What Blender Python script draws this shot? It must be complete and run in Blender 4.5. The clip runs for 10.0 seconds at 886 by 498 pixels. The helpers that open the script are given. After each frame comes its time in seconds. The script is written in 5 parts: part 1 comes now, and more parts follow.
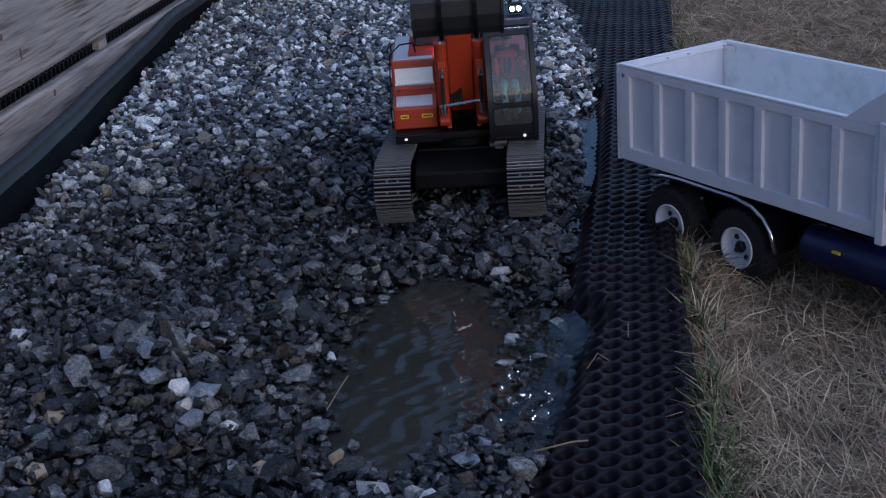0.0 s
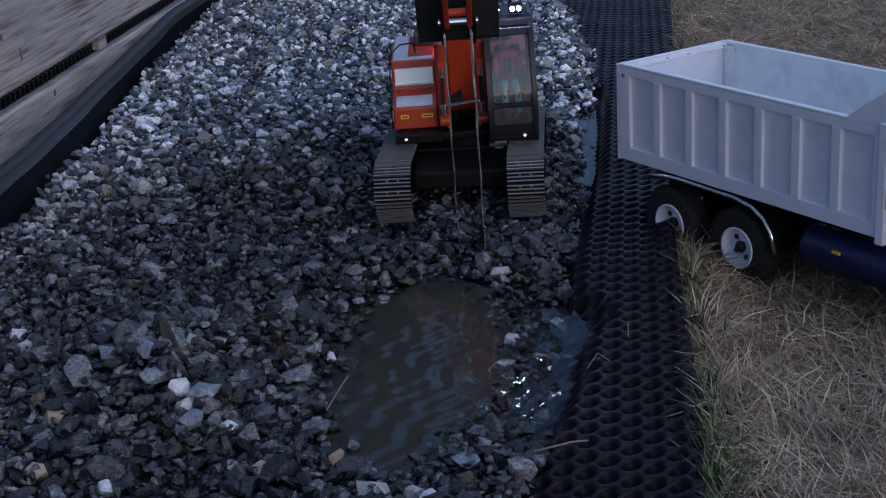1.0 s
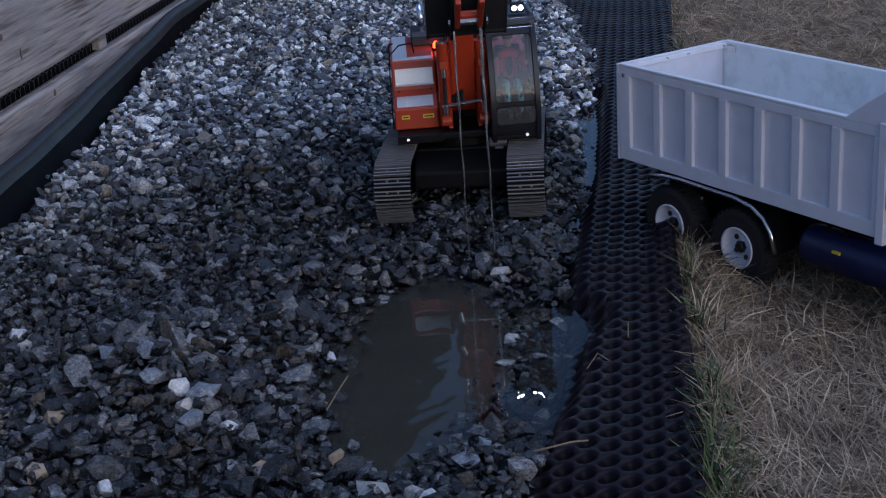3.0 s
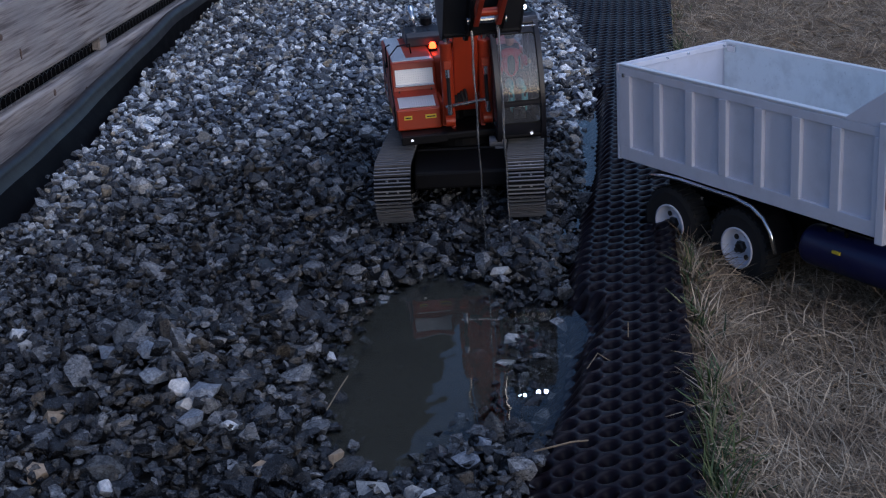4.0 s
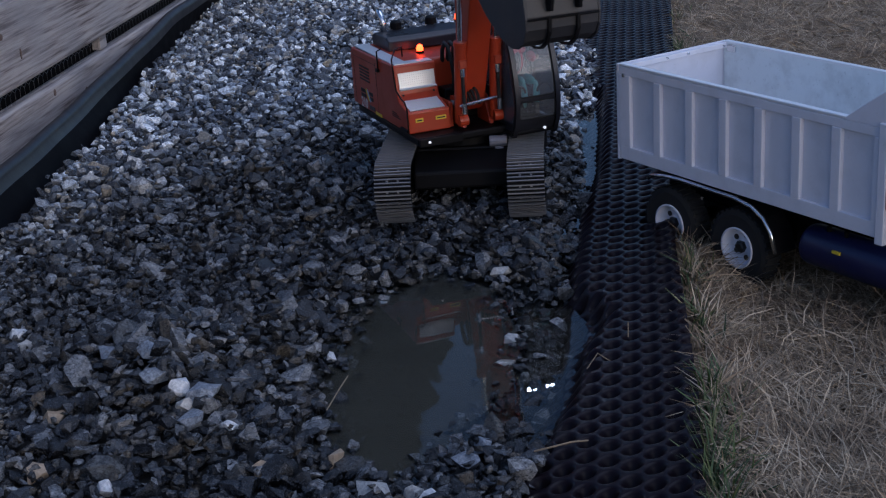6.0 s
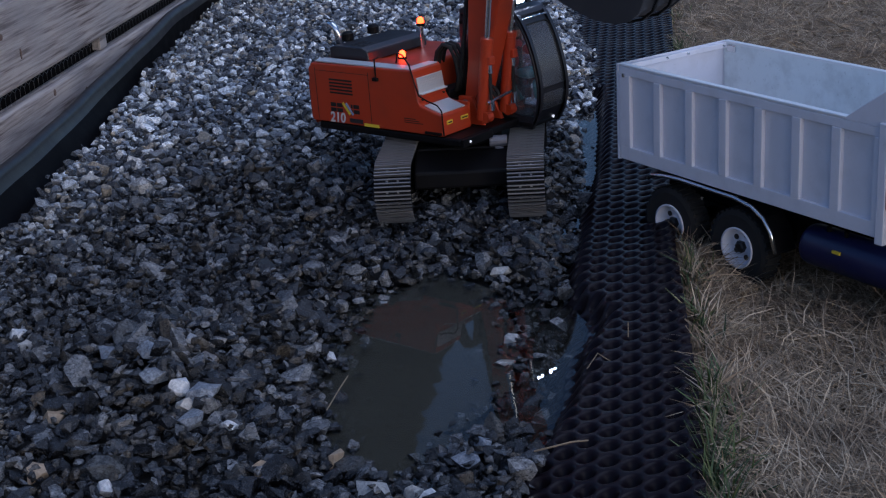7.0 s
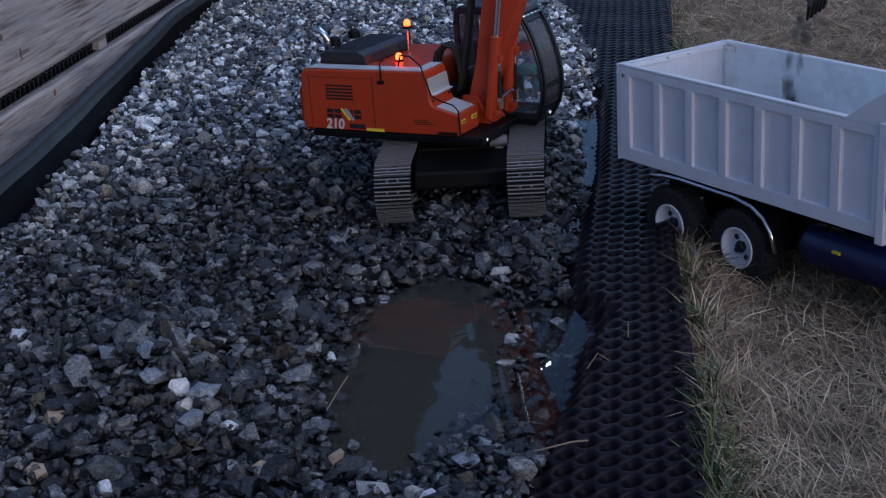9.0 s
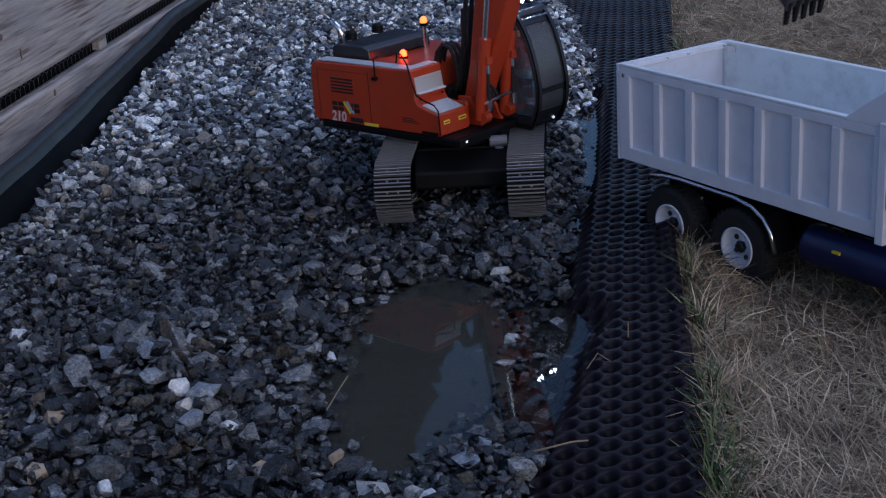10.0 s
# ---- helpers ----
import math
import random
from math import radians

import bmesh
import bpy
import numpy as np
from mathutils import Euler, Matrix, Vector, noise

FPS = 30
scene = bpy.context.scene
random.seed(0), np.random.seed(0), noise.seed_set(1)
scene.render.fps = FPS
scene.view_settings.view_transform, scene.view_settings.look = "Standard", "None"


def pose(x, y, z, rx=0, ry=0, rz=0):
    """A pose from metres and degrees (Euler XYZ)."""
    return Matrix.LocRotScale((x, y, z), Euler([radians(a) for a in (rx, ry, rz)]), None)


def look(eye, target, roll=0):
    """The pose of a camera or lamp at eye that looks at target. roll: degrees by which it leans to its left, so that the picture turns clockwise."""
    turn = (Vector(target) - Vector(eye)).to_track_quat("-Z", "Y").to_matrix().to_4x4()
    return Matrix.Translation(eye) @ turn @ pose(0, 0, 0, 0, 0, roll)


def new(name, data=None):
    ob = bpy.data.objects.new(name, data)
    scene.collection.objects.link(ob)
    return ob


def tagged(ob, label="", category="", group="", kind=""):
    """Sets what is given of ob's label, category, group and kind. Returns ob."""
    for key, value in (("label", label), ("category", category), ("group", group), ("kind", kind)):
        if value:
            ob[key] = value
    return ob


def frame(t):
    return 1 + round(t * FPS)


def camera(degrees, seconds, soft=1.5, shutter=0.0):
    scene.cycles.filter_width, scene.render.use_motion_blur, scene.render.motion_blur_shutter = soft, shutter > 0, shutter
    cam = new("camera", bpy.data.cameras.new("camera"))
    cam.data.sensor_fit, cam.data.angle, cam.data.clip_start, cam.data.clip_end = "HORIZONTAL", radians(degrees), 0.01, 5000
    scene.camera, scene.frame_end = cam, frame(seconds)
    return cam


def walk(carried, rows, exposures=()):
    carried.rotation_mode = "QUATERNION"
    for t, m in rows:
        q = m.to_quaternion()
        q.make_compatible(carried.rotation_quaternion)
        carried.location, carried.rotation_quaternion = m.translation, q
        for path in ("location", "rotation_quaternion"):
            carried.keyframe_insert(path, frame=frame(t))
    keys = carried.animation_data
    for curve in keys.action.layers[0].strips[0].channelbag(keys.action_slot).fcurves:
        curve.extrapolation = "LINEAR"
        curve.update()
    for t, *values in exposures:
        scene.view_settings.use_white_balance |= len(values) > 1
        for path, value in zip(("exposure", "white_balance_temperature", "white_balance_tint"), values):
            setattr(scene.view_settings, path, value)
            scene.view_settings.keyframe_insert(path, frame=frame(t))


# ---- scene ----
cam = camera(34.83, 10.0, soft=1.2, shutter=0.4)
EYE = (-0.0317, -1.8586, 0.5362)
AIM = look(EYE, (-0.0317 - 0.005145, -1.8586 + 0.94628, 0.5362 - 0.32336), -4.434)
walk(cam, [(0.0, AIM), (10.0, AIM)], exposures=[(0.0, 0.22, 5200, 19), (10.0, 0.22, 5200, 19)])

# ---- light: late dusk under a pale, nearly even sky ----
world = bpy.data.worlds.new("dusk_sky")
scene.world = world
world.use_nodes = True
wn = world.node_tree.nodes
sky = wn.new("ShaderNodeTexSky")
sky.sky_type = "NISHITA"
sky.sun_disc = False
sky.sun_elevation, sky.sun_rotation = radians(16), radians(150)
sky.air_density, sky.dust_density, sky.ozone_density = 1.0, 2.0, 2.2
wn["Background"].inputs["Strength"].default_value = 0.100
world.node_tree.links.new(sky.outputs[0], wn["Background"].inputs["Color"])
sun = new("sun", bpy.data.lights.new("sun", "SUN"))
sun.data.energy, sun.data.angle, sun.data.color = 0.75, radians(55), (0.93, 0.96, 1.0)
sun.matrix_world = look((1.4, 0.6, 4.0), (0, 0, 0))


# ---- material helpers ----
def mat(name, base=(0.5, 0.5, 0.5), rough=0.6, metal=0.0):
    m = bpy.data.materials.new(name)
    m.use_nodes = True
    b = m.node_tree.nodes["Principled BSDF"]
    b.inputs["Base Color"].default_value = (*base, 1)
    b.inputs["Roughness"].default_value = rough
    b.inputs["Metallic"].default_value = metal
    return m


def node(m, kind, **sets):
    n = m.node_tree.nodes.new(kind)
    for k, v in sets.items():
        n.inputs[k.replace("_", " ")].default_value = v
    return n


def link(m, a, b):
    m.node_tree.links.new(a, b)


def bsdf(m):
    return m.node_tree.nodes["Principled BSDF"]


def place(m, stretch=(1, 1, 1)):
    tc = node(m, "ShaderNodeTexCoord")
    mp = node(m, "ShaderNodeMapping")
    mp.inputs["Scale"].default_value = stretch
    link(m, tc.outputs["Object"], mp.inputs["Vector"])
    return mp.outputs["Vector"]


def noise_of(m, vec, scale, detail=4.0, rough=0.6):
    n = node(m, "ShaderNodeTexNoise", Scale=scale, Detail=detail, Roughness=rough)
    link(m, vec, n.inputs["Vector"])
    return n.outputs["Fac"]


def ramp(m, fac, stops):
    r = node(m, "ShaderNodeValToRGB")
    e = r.color_ramp.elements
    while len(e) < len(stops):
        e.new(0.5)
    for el, (p, c) in zip(e, stops):
        el.position, el.color = p, (*c, 1)
    link(m, fac, r.inputs["Fac"])
    return r.outputs["Color"]


def mixed(m, fac, a, b, how="MIX"):
    n = node(m, "ShaderNodeMix")
    n.data_type, n.blend_type = "RGBA", how
    for s, v in ((n.inputs[0], fac), (n.inputs[6], a), (n.inputs[7], b)):
        if hasattr(v, "is_output"):
            link(m, v, s)
        else:
            s.default_value = v if isinstance(v, float) else (*v, 1)
    return n.outputs[2]


def bump(m, height, strength, dist):
    n = node(m, "ShaderNodeBump", Strength=strength, Distance=dist)
    link(m, height, n.inputs["Height"])
    link(m, n.outputs["Normal"], bsdf(m).inputs["Normal"])


def worn(name, base, rough, metal=0.0, dirt=(0.06, 0.05, 0.04), amount=0.35, grain=900.0):
    """Paint or metal, dusty, with small stains and a fine grain."""
    m = mat(name, base, rough, metal)
    vec = place(m)
    big, small = noise_of(m, vec, 28, 5), noise_of(m, vec, 220, 4)
    mask = ramp(m, big, [(0.48, (0, 0, 0)), (0.78, (amount,) * 3)])
    col = mixed(m, mask, base, dirt)
    speck = ramp(m, small, [(0.62, (0, 0, 0)), (0.72, (amount * 0.6,) * 3)])
    link(m, mixed(m, speck, col, dirt), bsdf(m).inputs["Base Color"])
    r = node(m, "ShaderNodeMapRange", To_Min=max(rough - 0.1, 0.02), To_Max=min(rough + 0.18, 1))
    link(m, big, r.inputs["Value"])
    link(m, r.outputs[0], bsdf(m).inputs["Roughness"])
    bump(m, noise_of(m, vec, grain, 2), 0.12, 0.0004)
    return m


def gravel_material():
    m = mat("crushed_stone", rough=0.7)
    geo = node(m, "ShaderNodeNewGeometry")
    isl = geo.outputs["Random Per Island"]
    vec = place(m)
    tone = ramp(m, isl, [(0.0, (0.014, 0.015, 0.018)), (0.30, (0.036, 0.040, 0.048)), (0.44, (0.11, 0.124, 0.145)), (0.56, (0.23, 0.25, 0.28)),
                         (0.66, (0.30, 0.245, 0.165)), (0.74, (0.13, 0.145, 0.15)), (0.80, (0.50, 0.52, 0.53)), (0.93, (0.72, 0.72, 0.70)), (0.99, (0.82, 0.82, 0.80))])
    veins = ramp(m, noise_of(m, vec, 190, 8, 0.74), [(0.35, (0.48, 0.48, 0.49)), (0.5, (1.0, 1.0, 1.0)), (0.65, (1.95, 1.95, 1.96))])
    col = mixed(m, 1.0, tone, veins, "MULTIPLY")
    flecks = ramp(m, noise_of(m, vec, 620, 5, 0.65), [(0.51, (0, 0, 0)), (0.63, (0.75, 0.75, 0.75))])
    col = mixed(m, flecks, col, mixed(m, 0.5, col, (0.46, 0.49, 0.53)))
    pits = ramp(m, noise_of(m, place(m, (1.0, 1.0, 2.2)), 380, 4, 0.65), [(0.37, (0.28, 0.28, 0.29)), (0.48, (1, 1, 1))])
    col = mixed(m, 1.0, col, pits, "MULTIPLY")
    # wet stones round the dug hole
    sep = node(m, "ShaderNodeVectorMath")
    sep.operation = "DISTANCE"
    flat = place(m, (0.7, 0.45, 0.0))
    link(m, flat, sep.inputs[0])
    sep.inputs[1].default_value = (-0.07, -0.20, 0)
    wob = node(m, "ShaderNodeMath")
    wob.operation = "MULTIPLY_ADD"
    wob.inputs[1].default_value = 0.34
    link(m, noise_of(m, vec, 9, 4), wob.inputs[0])
    link(m, sep.outputs["Value"], wob.inputs[2])
    wet = ramp(m, wob.outputs[0], [(0.44, (1, 1, 1)), (0.66, (0, 0, 0))])
    dry = mixed(m, 1.0, col, (1.27, 1.31, 1.36), "MULTIPLY")
    link(m, mixed(m, wet, dry, mixed(m, 1.0, col, (0.23, 0.232, 0.24), "MULTIPLY")), bsdf(m).inputs["Base Color"])
    r = node(m, "ShaderNodeMapRange", To_Min=0.55, To_Max=0.19)
    link(m, wet, r.inputs["Value"])
    link(m, r.outputs[0], bsdf(m).inputs["Roughness"])
    bump(m, noise_of(m, vec, 280, 8, 0.72), 0.80, 0.0021)
    return m


def timber_material():
    m = mat("weathered_pine", rough=0.75)
    lines = noise_of(m, place(m, (30.0, 1.1, 34.0)), 5.5, 6, 0.55)
    broad = noise_of(m, place(m, (9.0, 0.9, 11.0)), 4.0, 4)
    both = mixed(m, 0.35, lines, broad)
    col = ramp(m, both, [(0.39, (0.11, 0.085, 0.075)), (0.46, (0.28, 0.24, 0.22)), (0.56, (0.43, 0.385, 0.355))])
    knots = node(m, "ShaderNodeTexVoronoi", Scale=6.0)
    link(m, place(m, (1.0, 0.55, 1.3)), knots.inputs["Vector"])
    knot = ramp(m, knots.outputs["Distance"], [(0.05, (0.85, 0.85, 0.85)), (0.11, (0, 0, 0))])
    col = mixed(m, knot, col, (0.09, 0.06, 0.045))
    grey = ramp(m, noise_of(m, place(m), 7, 5), [(0.4, (0, 0, 0)), (0.75, (0.7, 0.7, 0.7))])
    link(m, mixed(m, grey, col, (0.30, 0.29, 0.29)), bsdf(m).inputs["Base Color"])
    bump(m, lines, 0.5, 0.002)
    return m


def straw_material(name, a, b, c, rough=0.65):
    m = mat(name, a, rough)
    geo = node(m, "ShaderNodeNewGeometry")
    col = ramp(m, geo.outputs["Random Per Island"], [(0.0, a), (0.55, b), (1.0, c)])
    patch = ramp(m, noise_of(m, place(m), 12, 4), [(0.35, (0.62, 0.56, 0.5)), (0.65, (1.1, 1.08, 1.05))])
    link(m, mixed(m, 1.0, col, patch, "MULTIPLY"), bsdf(m).inputs["Base Color"])
    return m


def murk_material(name, least, most):
    """One thin veil: silt hanging in the water, and the one added to mute the pool's reflection."""
    m = mat(name, (0.120, 0.114, 0.094), 0.9)
    b = bsdf(m)
    b.inputs["Specular IOR Level"].default_value = 0.0
    veil = ramp(m, noise_of(m, place(m), 14, 4), [(0.3, (least,) * 3), (0.7, (most,) * 3)])
    link(m, veil, b.inputs["Alpha"])
    return m


def clear_sheet(name, rough, least, tint, ior=1.30, haze=0.0):
    """Clear thin stuff: seen through, with a gloss that grows to the rim."""
    m = bpy.data.materials.new(name)
    m.use_nodes = True
    nt = m.node_tree
    nt.nodes.remove(nt.nodes["Principled BSDF"])
    clear = node(m, "ShaderNodeBsdfTransparent")
    clear.inputs["Color"].default_value = (*tint, 1)
    gloss = node(m, "ShaderNodeBsdfGlossy", Roughness=rough)
    fr = node(m, "ShaderNodeFresnel", IOR=ior)
    add = node(m, "ShaderNodeMath")
    add.operation = "ADD"
    add.use_clamp = True
    add.inputs[1].default_value = least
    link(m, fr.outputs[0], add.inputs[0])
    mix = node(m, "ShaderNodeMixShader")
    link(m, add.outputs[0], mix.inputs[0])
    link(m, clear.outputs[0], mix.inputs[1])
    link(m, gloss.outputs[0], mix.inputs[2])
    out = mix.outputs[0]
    if haze:
        # pale diffuse film: the sky's sheen on the panes put into the colour
        sky_sheen = node(m, "ShaderNodeBsdfDiffuse")
        sky_sheen.inputs["Color"].default_value = (0.80, 0.82, 0.88, 1)
        film_ = node(m, "ShaderNodeMixShader")
        link(m, ramp(m, noise_of(m, place(m), 40, 4), [(0.3, (haze * 0.7,) * 3), (0.7, (haze * 1.3,) * 3)]), film_.inputs[0])
        link(m, out, film_.inputs[1])
        link(m, sky_sheen.outputs[0], film_.inputs[2])
        out = film_.outputs[0]
    link(m, out, nt.nodes["Material Output"].inputs["Surface"])
    return m


def glass_material():
    return clear_sheet("clear_plastic_glazing", 0.07, 0.0, (0.92, 0.94, 0.96), 1.5, 0.05)


def glow(name, base, colour, strength):
    m = mat(name, base, 0.3)
    b = bsdf(m)
    b.inputs["Emission Color"].default_value = (*colour, 1)
    b.inputs["Emission Strength"].default_value = strength
    return m


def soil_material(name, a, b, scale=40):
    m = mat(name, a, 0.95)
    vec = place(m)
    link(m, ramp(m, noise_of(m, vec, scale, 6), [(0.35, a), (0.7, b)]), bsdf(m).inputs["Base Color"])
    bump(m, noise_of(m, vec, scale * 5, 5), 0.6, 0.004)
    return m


def tread_plate(name):
    """Bright aluminium plate with raised dots."""
    m = mat(name, (0.74, 0.76, 0.78), 0.36, 0.6)
    v = node(m, "ShaderNodeTexVoronoi", Scale=330.0)
    v.inputs["Randomness"].default_value = 0.0
    link(m, place(m), v.inputs["Vector"])
    dots = ramp(m, v.outputs["Distance"], [(0.25, (1, 1, 1)), (0.5, (0, 0, 0))])
    bump(m, dots, 0.7, 0.0008)
    return m


M_GRAVEL = gravel_material()
M_TIMBER = timber_material()
M_KNOT = worn("dark_knot_wood", (0.15, 0.10, 0.075), 0.8, dirt=(0.07, 0.045, 0.035), amount=0.7)
M_STRAW = straw_material("dry_straw", (0.12, 0.086, 0.050), (0.315, 0.238, 0.145), (0.62, 0.525, 0.375))
M_GREEN = straw_material("green_grass", (0.03, 0.06, 0.02), (0.06, 0.11, 0.03), (0.16, 0.18, 0.07))
M_THATCH = soil_material("dead_thatch", (0.11, 0.078, 0.045), (0.29, 0.21, 0.125), 60)
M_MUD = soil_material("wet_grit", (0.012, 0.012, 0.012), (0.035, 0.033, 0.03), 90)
M_SOIL = soil_material("bare_ground", (0.05, 0.045, 0.035), (0.11, 0.095, 0.06), 3)
M_MEMBRANE = worn("black_dimpled_plastic", (0.008, 0.0052, 0.0080), 0.30, dirt=(0.016, 0.015, 0.016), amount=0.3)
bsdf(M_MEMBRANE).inputs["Specular IOR Level"].default_value = 0.12
M_LINER = worn("black_pond_liner", (0.004, 0.004, 0.005), 0.45, dirt=(0.006, 0.006, 0.007), amount=0.3)
bsdf(M_LINER).inputs["Specular IOR Level"].default_value = 0.015
# the liner's own plastic again, lighter and shinier to carry the rim's highlight
M_RIM = worn("lit_black_liner_rim", (0.010, 0.010, 0.012), 0.38, dirt=(0.02, 0.02, 0.022), amount=0.4)
M_WATER = clear_sheet("still_water", 0.015, 0.0, (0.93, 0.94, 0.92), 1.29)
M_MURK = murk_material("suspended_silt", 0.38, 0.52)
# weaker veil, only for toning down the reflection in the clear pool
M_MUTEVEIL = murk_material("reflection_mute_veil", 0.10, 0.20)
M_ORANGE = worn("orange_paint", (0.39, 0.040, 0.009), 0.33, dirt=(0.16, 0.05, 0.025), amount=0.25)
M_BLACK = worn("black_paint_and_track_shade", (0.006, 0.006, 0.007), 0.42, dirt=(0.014, 0.013, 0.012), amount=0.3)
bsdf(M_BLACK).inputs["Specular IOR Level"].default_value = 0.12
M_CABGREY = worn("charcoal_paint", (0.019, 0.019, 0.024), 0.30, dirt=(0.03, 0.03, 0.03), amount=0.2)
M_BUCKET = worn("scraped_black_paint", (0.030, 0.031, 0.036), 0.45, 0.2, dirt=(0.075, 0.07, 0.065), amount=0.4)
M_STEEL = worn("worn_track_steel", (0.22, 0.218, 0.225), 0.40, 0.5, dirt=(0.05, 0.046, 0.042), amount=0.8)
M_GREYMETAL = worn("dull_grey_metal", (0.22, 0.22, 0.25), 0.45, 0.3, amount=0.4)
M_CHROME = worn("bright_chrome", (0.75, 0.76, 0.78), 0.16, 1.0, dirt=(0.2, 0.2, 0.2), amount=0.15)
M_TREAD = tread_plate("aluminium_tread_plate")
M_GLASS = glass_material()
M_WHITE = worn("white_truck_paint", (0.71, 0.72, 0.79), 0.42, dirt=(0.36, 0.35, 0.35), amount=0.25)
# chipped edge, made whiter so its highlight from the sky is in the paint
M_EDGE = worn("chipped_edge_highlight", (0.82, 0.83, 0.84), 0.3, 0.2, dirt=(0.5, 0.5, 0.5), amount=0.2)
M_INNER = worn("scuffed_white_paint", (0.80, 0.83, 0.83), 0.5, dirt=(0.16, 0.155, 0.15), amount=0.36)
M_RUBBER = worn("black_rubber", (0.010, 0.010, 0.010), 0.8, dirt=(0.03, 0.026, 0.022), amount=0.4)
M_BLUE = worn("dark_blue_paint", (0.007, 0.010, 0.055), 0.3, dirt=(0.02, 0.02, 0.05), amount=0.2)
M_YELLOW = worn("yellow_sticker", (0.72, 0.55, 0.03), 0.5, amount=0.1)
M_INK = worn("black_ink", (0.01, 0.01, 0.01), 0.5, amount=0.1)
M_SILVERINK = worn("silver_ink", (0.55, 0.56, 0.58), 0.4, amount=0.1)
M_BLUEINK = worn("pale_blue_ink", (0.25, 0.36, 0.55), 0.4, amount=0.1)
M_SEAT = worn("dark_seat_plastic", (0.03, 0.035, 0.05), 0.7, amount=0.1)
M_TEAL = worn("teal_plastic", (0.03, 0.20, 0.19), 0.5, amount=0.1)
M_DOLL = worn("red_moulded_plastic", (0.42, 0.03, 0.05), 0.6, amount=0.1)
M_DOLLDARK = worn("dark_moulded_plastic", (0.02, 0.018, 0.02), 0.6, amount=0.1)
M_DOLLPALE = worn("tan_moulded_plastic", (0.42, 0.22, 0.15), 0.6, amount=0.1)
M_DOLLTEAL = worn("pale_teal_moulded_plastic", (0.13, 0.42, 0.43), 0.6, amount=0.1)
M_PINK = worn("pink_rear_panel", (0.55, 0.17, 0.17), 0.5, amount=0.1)
M_AMBER = glow("amber_beacon_lens", (0.9, 0.2, 0.02), (1.0, 0.040, 0.0015), 11.0)
M_LED = glow("white_led_lens", (0.9, 0.9, 0.9), (0.86, 0.94, 1.0), 75.0)
M_LEDDIM = glow("small_headlamp_lens", (0.9, 0.9, 0.85), (1.0, 0.95, 0.85), 0.6)
M_TAILRED = worn("red_lens", (0.5, 0.02, 0.02), 0.25, amount=0.05)
M_STEM = worn("dry_twig", (0.22, 0.17, 0.11), 0.8, amount=0.3)
M_SPLASH = clear_sheet("clear_falling_water", 0.22, 0.62, (0.93, 0.95, 0.97))
M_WALLDARK = soil_material("dark_hedge_foliage", (0.008, 0.013, 0.006), (0.025, 0.035, 0.015), 6)


# ---- mesh helpers ----
def mesh_of(name, bm, material, smooth=False):
    me = bpy.data.meshes.new(name)
    bmesh.ops.recalc_face_normals(bm, faces=bm.faces)
    bm.to_mesh(me)
    bm.free()
    me.materials.append(material)
    if smooth:
        me.shade_smooth()
    return me


def part(name, bm, material, parent=None, label="", smooth=False, at=None):
    ob = new(name, mesh_of(name, bm, material, smooth))
    ob.parent = parent
    if at is not None:
        ob.matrix_basis = at
    if label:
        tagged(ob, label)
    return ob


def holder(name, m, label, category, group="", kind=""):
    ob = new(name)
    ob.empty_display_size = 0.02
    ob.matrix_basis = m
    return tagged(ob, label, category, group, kind)


def soften(bm, width, seg=2, angle=30):
    if width > 0:
        edges = [e for e in bm.edges if len(e.link_faces) == 2 and e.calc_face_angle(0) > radians(angle)]
        bmesh.ops.bevel(bm, geom=edges, offset=width, segments=seg, affect="EDGES", profile=0.5, clamp_overlap=True)
    return bm


def add_box(bm, x0, x1, y0, y1, z0, z1, m=None):
    k = Matrix.Translation(((x0 + x1) / 2, (y0 + y1) / 2, (z0 + z1) / 2)) @ Matrix.Diagonal((abs(x1 - x0), abs(y1 - y0), abs(z1 - z0), 1))
    bmesh.ops.create_cube(bm, size=1, matrix=(m @ k) if m else k)
    return bm


def box(x0, x1, y0, y1, z0, z1, bev=0.001, seg=2):
    return soften(add_box(bmesh.new(), x0, x1, y0, y1, z0, z1), bev, seg)


def add_prism(bm, outline, x0, x1):
    """An outline of (y, z) pushed along x."""
    a = [bm.verts.new((x0, y, z)) for y, z in outline]
    b = [bm.verts.new((x1, y, z)) for y, z in outline]
    n = len(outline)
    bm.faces.new(a)
    bm.faces.new(b[::-1])
    for i in range(n):
        bm.faces.new((a[i], b[i], b[(i + 1) % n], a[(i + 1) % n]))
    return bm


def prism(outline, x0, x1, bev=0.001, seg=2):
    bm = add_prism(bmesh.new(), outline, x0, x1)
    bmesh.ops.recalc_face_normals(bm, faces=bm.faces)
    return soften(bm, bev, seg)


def add_rod(bm, a, b, r, r2=None, n=14):
    a, b = Vector(a), Vector(b)
    m = Matrix.Translation((a + b) / 2) @ (b - a).to_track_quat("Z", "Y").to_matrix().to_4x4()
    bmesh.ops.create_cone(bm, cap_ends=True, segments=n, radius1=r, radius2=r if r2 is None else r2, depth=(b - a).length, matrix=m)
    return bm


def rod(a, b, r, r2=None, n=16, bev=0.0):
    return soften(add_rod(bmesh.new(), a, b, r, r2, n), bev, 2, 50)


